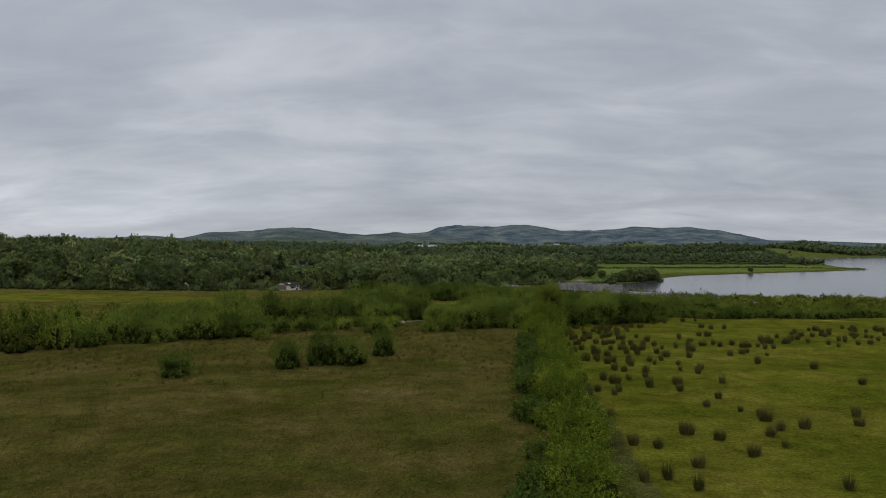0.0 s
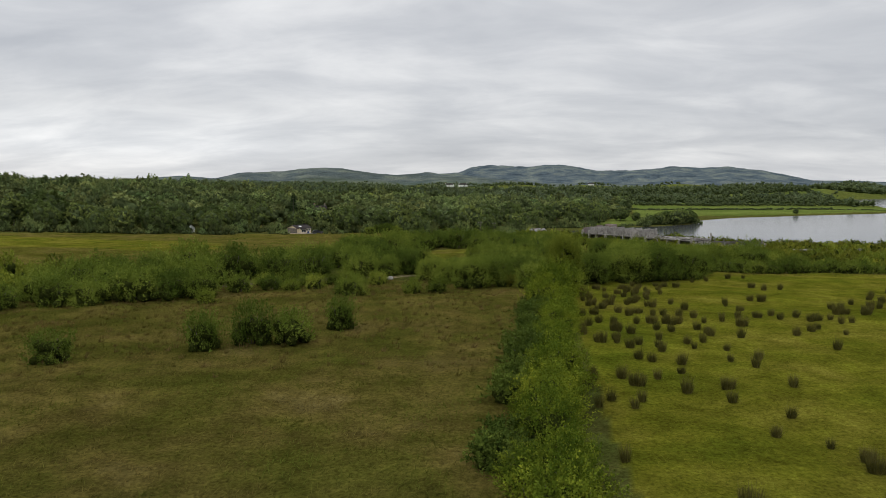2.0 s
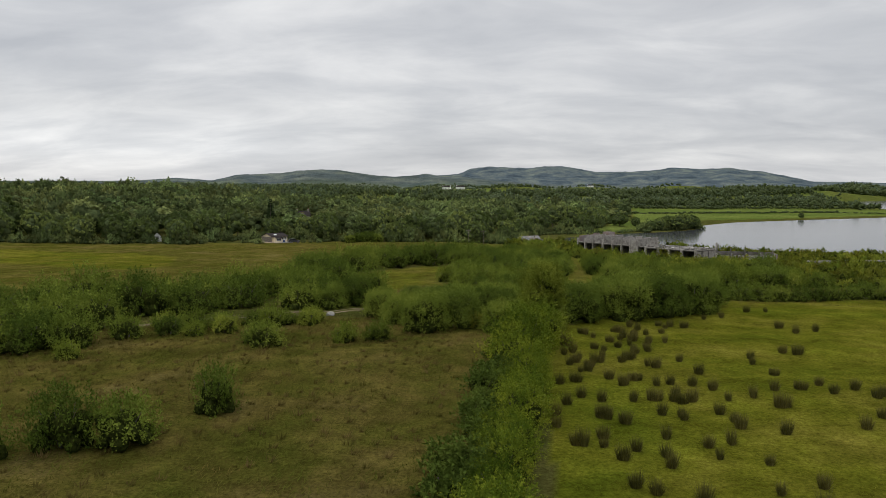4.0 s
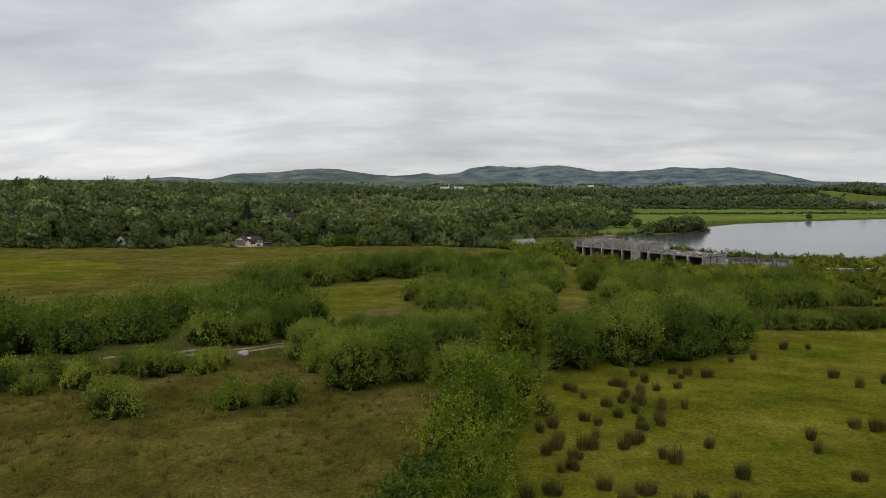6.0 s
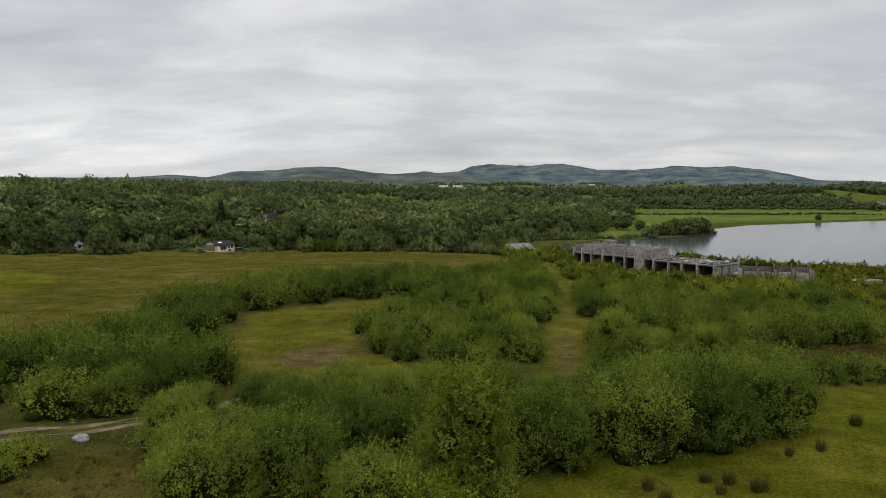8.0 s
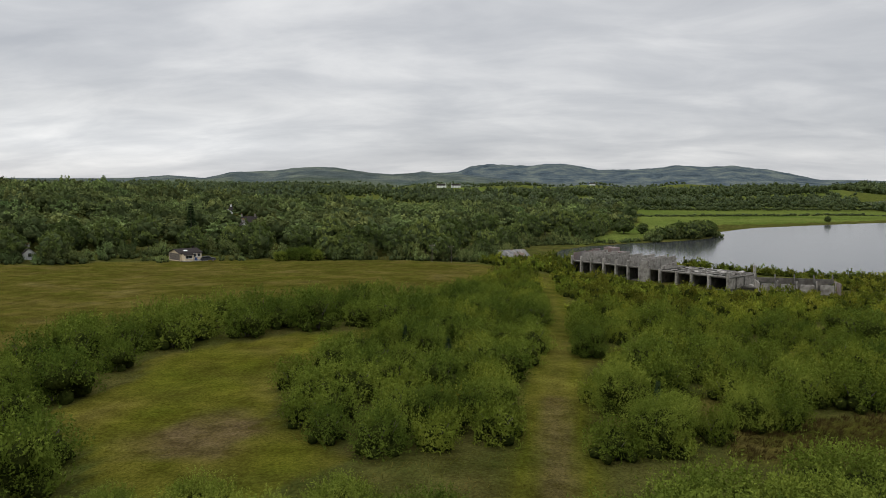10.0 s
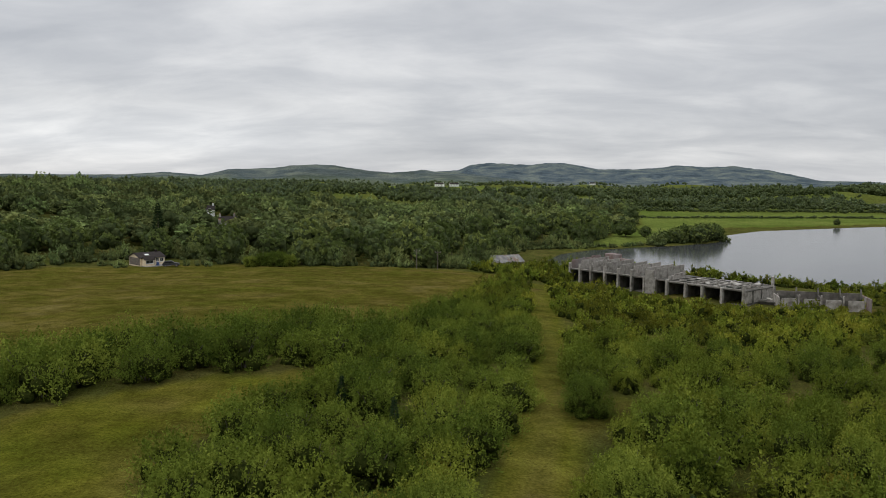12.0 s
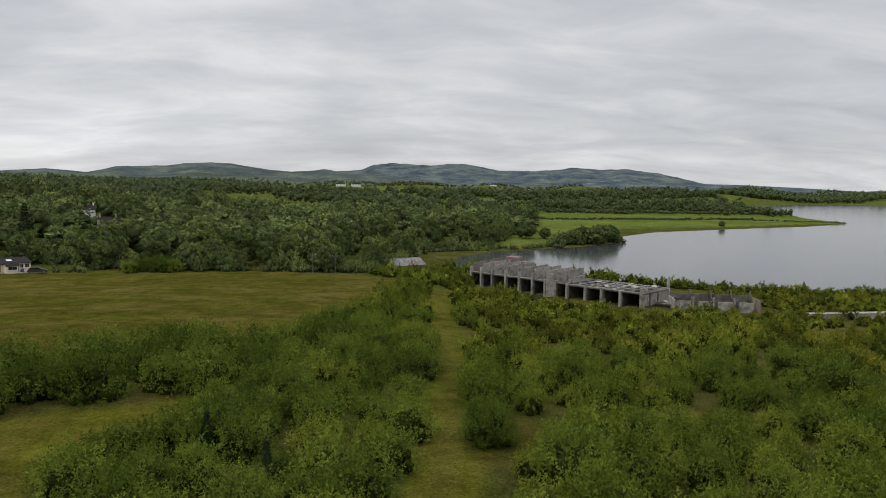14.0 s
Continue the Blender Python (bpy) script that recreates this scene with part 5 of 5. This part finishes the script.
# ---- houses ----
def gable_roof(x0, y0, x1, y1, z, rise, over=0.35, thick=0.14):
    """A pitched roof with its ridge along x."""
    bm = bmesh.new()
    ym = (y0 + y1) / 2
    for side in (-1, 1):
        ye = ym + side * ((y1 - y0) / 2 + over)
        ze = z - rise * over / ((y1 - y0) / 2)
        v = [bm.verts.new(p) for p in ((x0 - over, ym, z + rise), (x1 + over, ym, z + rise), (x1 + over, ye, ze), (x0 - over, ye, ze),
                                       (x0 - over, ym, z + rise + thick), (x1 + over, ym, z + rise + thick), (x1 + over, ye, ze + thick), (x0 - over, ye, ze + thick))]
        for f in ((0, 1, 2, 3), (4, 5, 6, 7), (0, 1, 5, 4), (1, 2, 6, 5), (2, 3, 7, 6), (3, 0, 4, 7)):
            bm.faces.new([v[i] for i in f])
    bmesh.ops.recalc_face_normals(bm, faces=bm.faces)
    return bm


def gable_walls(x0, y0, x1, y1, z, rise):
    """The walls of a gabled house as one closed shell."""
    bm = bmesh.new()
    ym = (y0 + y1) / 2
    lo = [bm.verts.new((x, y, -0.8)) for x, y in ((x0, y0), (x1, y0), (x1, y1), (x0, y1))]
    hi = [bm.verts.new((x, y, z)) for x, y in ((x0, y0), (x1, y0), (x1, y1), (x0, y1))]
    a, b = bm.verts.new((x0, ym, z + rise)), bm.verts.new((x1, ym, z + rise))
    bm.faces.new((lo[0], lo[1], hi[1], hi[0]))
    bm.faces.new((lo[2], lo[3], hi[3], hi[2]))
    bm.faces.new((lo[1], lo[2], hi[2], b, hi[1]))
    bm.faces.new((lo[3], lo[0], hi[0], a, hi[3]))
    bm.faces.new((hi[0], hi[1], b, a))
    bm.faces.new((hi[2], hi[3], a, b))
    bm.faces.new(lo[::-1])
    bmesh.ops.recalc_face_normals(bm, faces=bm.faces)
    return bm


def window(parent, x, y, z, w, h, axis="y"):
    """A window proud of a wall that faces -y (axis y) or +x (axis x)."""
    if axis == "y":
        f = part("window_frame", boxes((x, y - 0.07, z, x + w, y - 0.01, z + h), bevel=0.01), M_white, parent, "white window frame")
        part("pane", boxes((x + 0.07, y - 0.09, z + 0.07, x + w / 2 - 0.03, y - 0.072, z + h - 0.07)), M_glass, f)
        part("pane", boxes((x + w / 2 + 0.03, y - 0.09, z + 0.07, x + w - 0.07, y - 0.072, z + h - 0.07)), M_glass, f)
        part("sill", boxes((x - 0.08, y - 0.14, z - 0.08, x + w + 0.08, y - 0.01, z - 0.005)), M_white, f)
    else:
        f = part("window_frame", boxes((x + 0.01, y, z, x + 0.07, y + w, z + h), bevel=0.01), M_white, parent, "white window frame")
        part("pane", boxes((x + 0.072, y + 0.07, z + 0.07, x + 0.09, y + w / 2 - 0.03, z + h - 0.07)), M_glass, f)
        part("pane", boxes((x + 0.072, y + w / 2 + 0.03, z + 0.07, x + 0.09, y + w - 0.07, z + h - 0.07)), M_glass, f)
        part("sill", boxes((x + 0.01, y - 0.08, z - 0.08, x + 0.14, y + w + 0.08, z - 0.005)), M_white, f)


def build_bungalow():
    x, y = -65.5, 298.5
    h = thing("bungalow", "small cream-rendered bungalow with dark slate roof at the field edge", "house", m=pose(x, y, ground_z(x, y) + 0.05, 0, 0, 50) @ Matrix.Diagonal((0.92, 0.92, 0.92, 1)))
    part("wall", gable_walls(0, 0, 7.2, 7.4, 2.25, 1.15), M_render_cream, h)
    roof = part("roof", gable_roof(0, 0, 7.2, 7.4, 2.25, 1.15), M_slate, h)
    part("skylight", box(bmesh.new(), -0.6, -0.5, 0, 0.6, 0.5, 0.06, 0.01, pose(2.6, 1.7, 2.95, 17.3)), M_white, roof, "pale roof light")
    part("chimney", boxes((6.0, 3.4, 3.2, 6.6, 4.0, 3.95), (5.93, 3.33, 3.95, 6.67, 4.07, 4.05), bevel=0.02), M_slate, roof, "dark chimney")
    porch = part("porch", gable_walls(0.4, -2.0, 3.2, -0.02, 1.9, 0.6), M_render_cream, h)
    part("porch_roof", gable_roof(0.4, -2.0, 3.2, -0.02, 1.9, 0.6, 0.25, 0.1), M_slate, porch)
    part("side_cladding", boxes((-0.05, 0.3, 0.1, -0.01, 7.1, 2.2)), M_wood, h, "dark timber side wall")
    window(h, 0.7, -2.0, 0.7, 2.2, 1.0)
    window(h, 4.5, 0, 0.9, 0.9, 1.1)
    window(h, 5.7, 0, 0.9, 1.1, 1.1)
    window(h, 7.2, 2.6, 0.9, 1.7, 1.1, "x")
    d = part("door", boxes((3.5, -0.08, 0.0, 4.3, -0.01, 2.05), bevel=0.01), M_wood, h)
    part("handle", boxes((4.12, -0.13, 1.0, 4.18, -0.081, 1.1)), M_tin, d)
    part("patio", boxes((0.2, -3.2, -0.7, 7.6, -0.01, 0.02)), M_stone, h)


def build_car(x, y, turn):
    car = thing("parked_car", "dark parked estate car beside the bungalow", "car", m=pose(x, y, ground_z(x, y), 0, 0, turn))
    bm = bmesh.new()
    prof = [(-2.1, 0.35), (-2.15, 0.75), (-1.95, 1.0), (-1.55, 1.45), (0.2, 1.5), (0.95, 1.0), (1.95, 0.85), (2.1, 0.6), (2.05, 0.35)]
    vs = [[bm.verts.new((x_, sy, z)) for x_, z in prof] for sy in (-0.85, 0.85)]
    bm.faces.new(vs[0])
    bm.faces.new(vs[1][::-1])
    for k in range(len(prof)):
        q = (k + 1) % len(prof)
        bm.faces.new((vs[0][k], vs[1][k], vs[1][q], vs[0][q]))
    bmesh.ops.recalc_face_normals(bm, faces=bm.faces)
    bmesh.ops.bevel(bm, geom=list(bm.edges), offset=0.06, segments=2, affect="EDGES")
    part("body", bm, M_paint_dark, car)
    part("side_window", boxes((-1.5, -0.87, 1.02, 0.45, -0.845, 1.38), (-1.5, 0.845, 1.02, 0.45, 0.87, 1.38)), M_glass, car)
    for wx in (-1.35, 1.35):
        for wy in (-0.8, 0.8):
            bm = bmesh.new()
            bmesh.ops.create_cone(bm, cap_ends=True, segments=18, radius1=0.33, radius2=0.33, depth=0.22, matrix=pose(wx, wy, 0.33, 90))
            w = part("wheel", bm, M_paint_dark, car)
            bm = bmesh.new()
            bmesh.ops.create_cone(bm, cap_ends=True, segments=14, radius1=0.2, radius2=0.2, depth=0.25, matrix=pose(wx, wy, 0.33, 90))
            part("rim", bm, M_tin, w)


build_bungalow()
build_car(-57.6, 299.2, 20)
bin_ob = thing("water_butt", "blue plastic barrel standing by the bungalow wall", "barrel", m=pose(-61.6, 300.2, ground_z(-61.6, 300.2)))
M_blue = material("blue_plastic", ((0.03, 0.06, 0.16), (0.05, 0.09, 0.22)), rough=0.5, bump=0)
bm = bmesh.new()
limb(bm, (0, 0, 0), (0, 0, 0.5), 0.36, 0.42, 16)
limb(bm, (0, 0, 0.5), (0, 0, 1.05), 0.42, 0.34, 16)
part("barrel", bm, M_blue, bin_ob)
part("lid", boxes((-0.36, -0.36, 1.05, 0.36, 0.36, 1.12), bevel=0.06), M_blue, bin_ob)


def build_house(x, y, z, turn, L, W, eave, rise, wall_mat, label, name="house"):
    h = thing(name, label, "house", m=pose(x, y, z, 0, 0, turn))
    part("wall", gable_walls(0, 0, L, W, eave, rise), wall_mat, h)
    roof = part("roof", gable_roof(0, 0, L, W, eave, rise, 0.2), M_slate, h)
    for cx in (0.3, L - 1.1):
        ch = part("chimney", boxes((cx, W / 2 - 0.4, eave + rise - 0.6, cx + 0.7, W / 2 + 0.4, eave + rise + 1.0), (cx - 0.06, W / 2 - 0.45, eave + rise + 1.0, cx + 0.76, W / 2 + 0.45, eave + rise + 1.1), bevel=0.02), M_concrete if L < 10 else wall_mat, roof)
        for k in (-0.2, 0.2):
            b2 = bmesh.new()
            limb(b2, (cx + 0.35, W / 2 + k, eave + rise + 1.08), (cx + 0.35, W / 2 + k, eave + rise + 1.5), 0.13, 0.1, 10)
            part("chimney_pot", b2, M_clay, h)
    for k in range(3):
        window(h, L * (0.15 + 0.3 * k), 0, 1.0, 1.0, 1.3)
        if eave > 4:
            window(h, L * (0.15 + 0.3 * k), 0, 3.6, 1.0, 1.3)
    window(h, L, W * 0.4, 1.0, 1.0, 1.2, "x")
    if eave > 4:
        window(h, L, W * 0.4, 3.6, 1.0, 1.2, "x")
    return h


WHITE_H = "white-walled old house with slate roof and tall chimneys among the trees"
build_house(-121, 466, ground_z(-115, 466) - 0.2, 22, 12, 7, 4.2, 1.9, M_white, WHITE_H)
build_house(-82.5, 401, ground_z(-80, 402), 18, 7, 5.5, 3.9, 2.2, M_stone, "grey stone house with clay chimney pots deep in woodland")
build_house(-70.4, 377.4, ground_z(-72, 378) + 0.2, 112, 8, 5, 2.9, 2.6, M_white, "small white gabled cottage with slate roof deep in woodland")
build_house(-110, 292, ground_z(-110, 292) - 0.5, -35, 4.6, 3.6, 2.0, 1.5, M_white, "small white gabled cottage at the edge of the wood")


def build_shed():
    x, y = 27.0, 336.5
    sh = thing("metal_shed", "low shed with rusting pale corrugated metal roof by the lake inlet", "shed", m=pose(x, y, ground_z(x, y) - 1.4, 0, 0, 30) @ Matrix.Diagonal((0.98, 0.9, 0.9, 1)))
    part("wall", gable_walls(0, 0, 12, 8, 2.3, 2.0), M_wood, sh)
    roof = part("roof", gable_roof(0, 0, 12, 8, 2.3, 2.0, 0.3, 0.08), M_tin, sh)
    sl = math.degrees(math.atan2(2.0, 4.0))
    for k in range(40):
        b2 = bmesh.new()
        box(b2, -0.04, -2.2, 0, 0.04, 2.2, 0.05, 0, pose(-0.1 + k * 0.31, 1.9, 2.3 + 0.95 + 0.09, sl))
        part("corrugation", b2, M_tin, roof)
    for k in range(4):
        b2 = bmesh.new()
        box(b2, -0.45, -1.1, 0, 0.45, 1.1, 0.05, 0, pose(1.7 + k * 2.8, 2.3, 2.3 + 1.15 + 0.12, sl))
        part("roof_sheet", b2, M_concrete, roof, "pale translucent roof sheet")
    part("door", boxes((5, -0.06, 0.1, 8, -0.01, 2.0)), M_tin, sh)


build_shed()

# far white farmhouses on the rise
for az_, r_, turn in ((-3.4, 1290, -15), (-2.2, 1270, 10), (-0.7, 1500, 20), (8.6, 1900, -10), (14.2, 2050, 10)):
    a_ = math.radians(az_)
    x, y = 20 + r_ * math.sin(a_), 100 + r_ * math.cos(a_)
    build_house(x, y, ground_z(x, y) - 0.3, turn, 16, 7, 4.2, 2.8, M_white, "distant white farmhouse on a green rise", "farmhouse")

# ---- small things ----
rock = bmesh.new()
bmesh.ops.create_icosphere(rock, subdivisions=3, radius=1.0)
for v in rock.verts:
    n = noise.noise(v.co * 1.6) * 0.25 + noise.noise(v.co * 4) * 0.08
    v.co = Vector((v.co.x * 0.5, v.co.y * 0.36, max(v.co.z, -0.4) * 0.34)) * (1 + n)
rock_ob = new("boulder", from_bm("boulder", rock, M_stone))
rock_ob.matrix_world = pose(-7.0, 119.6, ground_z(-7, 119.6) + 0.1, 0, 6, 20)
tagged(rock_ob, "pale grey boulder lying beside the earth track", "rock")


def build_pole(x, y, h=8.0):
    p = thing("utility_pole", "weathered wooden utility pole at the edge of the wood", "pole", "utility poles", pose(x, y, ground_z(x, y)))
    b2 = bmesh.new()
    limb(b2, (0, 0, -0.5), (0, 0, h), 0.1, 0.08, 10)
    part("post", b2, M_wood, p)
    part("crossarm", boxes((-0.8, -0.06, h - 0.6, 0.8, 0.06, h - 0.48), bevel=0.01), M_wood, p)
    for k in (-0.7, 0, 0.7):
        b2 = bmesh.new()
        limb(b2, (k, 0, h - 0.48), (k, 0, h - 0.3), 0.05, 0.04, 8)
        part("insulator", b2, M_white, p)


for x, y in ((6.5, 304.5), (12, 306)):
    build_pole(x, y, 5.2)

tufts("track_grass", "green grass on the mown track and in the clearing", [(-14, 131), (14, 130), (22, 128), (30, 150), (35, 180), (37, 260), (31, 260), (29, 185), (24, 160), (21, 140), (10, 160), (10, 182), (-12, 175)],
      45000, 0.2, M_grass_track, 6)


def tussocks(name, label, spots, mat, seed):
    rg = np.random.RandomState(seed)
    S = np.array(spots)
    k = 26
    n = len(S) * k
    z = land(S[:, 0], S[:, 1])
    c = np.repeat(np.stack((S[:, 0], S[:, 1], z), -1), k, 0)
    big = np.repeat(rg.uniform(0.6, 1.3, len(S)), k)
    a, q = rg.uniform(0, 6.28, n), rg.uniform(0.0, 0.3, n) * big
    out = np.stack((np.cos(a), np.sin(a), np.zeros(n)), -1)
    base = c + out * q[:, None] - np.array((0, 0, 0.03))
    tip = base + out * (rg.uniform(0.05, 0.3, n) * big)[:, None] + np.array((0.14, -0.06, 0)) + np.array((0, 0, 1)) * (rg.uniform(0.2, 0.55, n) * big)[:, None]
    turn = rg.uniform(0, 6.28, n)
    side = np.stack((np.cos(turn), np.sin(turn), np.zeros(n)), -1) * 0.022
    v = np.stack((base - side, base + side, tip), 1).reshape(-1, 3)
    tagged(new(name, mesh_from(name, v, np.arange(3 * n).reshape(-1, 3), mat)), label, "grass", kind="stuff")


M_tussock = material("dry_tussock", ((0.088, 0.078, 0.018), (0.165, 0.118, 0.044)), scale=0.3, ramp=(0.38, 0.62), rough=0.9, spec=0.0, bump=0, per_island=0.2, translucent=0.3, coord="World")
tus = [q for q in scatter(rng, LEFT_FIELD, 1.15, 18) if q[1] > 62 and q[0] > -48 and rng.uniform() < (0.95 if waves(q[0], q[1], 14, 61) > -0.2 else 0.35) * float(smooth(60, 84, q[1]))]
tussocks("grass_tussocks", "pale brown tussocks of coarse grass on the rough field", tus, M_tussock, 8)

tufts("scrub_grass", "rank grass between the willow bushes", [(-48, 92), (-22, 112), (0, 116), (12, 122), (22, 126), (36, 128), (90, 145), (95, 200), (32, 205), (22, 165), (17, 150), (8, 152), (10, 165), (8, 185), (-26, 180), (-48, 146)], 60000, 0.42, M_grass_rough, 9, True)

M_heath = material("dry_heath_stem", ((0.046, 0.034, 0.012), (0.088, 0.060, 0.022)), scale=0.4, rough=0.9, spec=0.0, bump=0, per_island=0.25, translucent=0.2, coord="World")
tussocks("heath_tussocks", "dark brown tussocks of coarse growth between willow bushes", scatter(rng, HEATH, 0.55, 18), M_heath, 12)
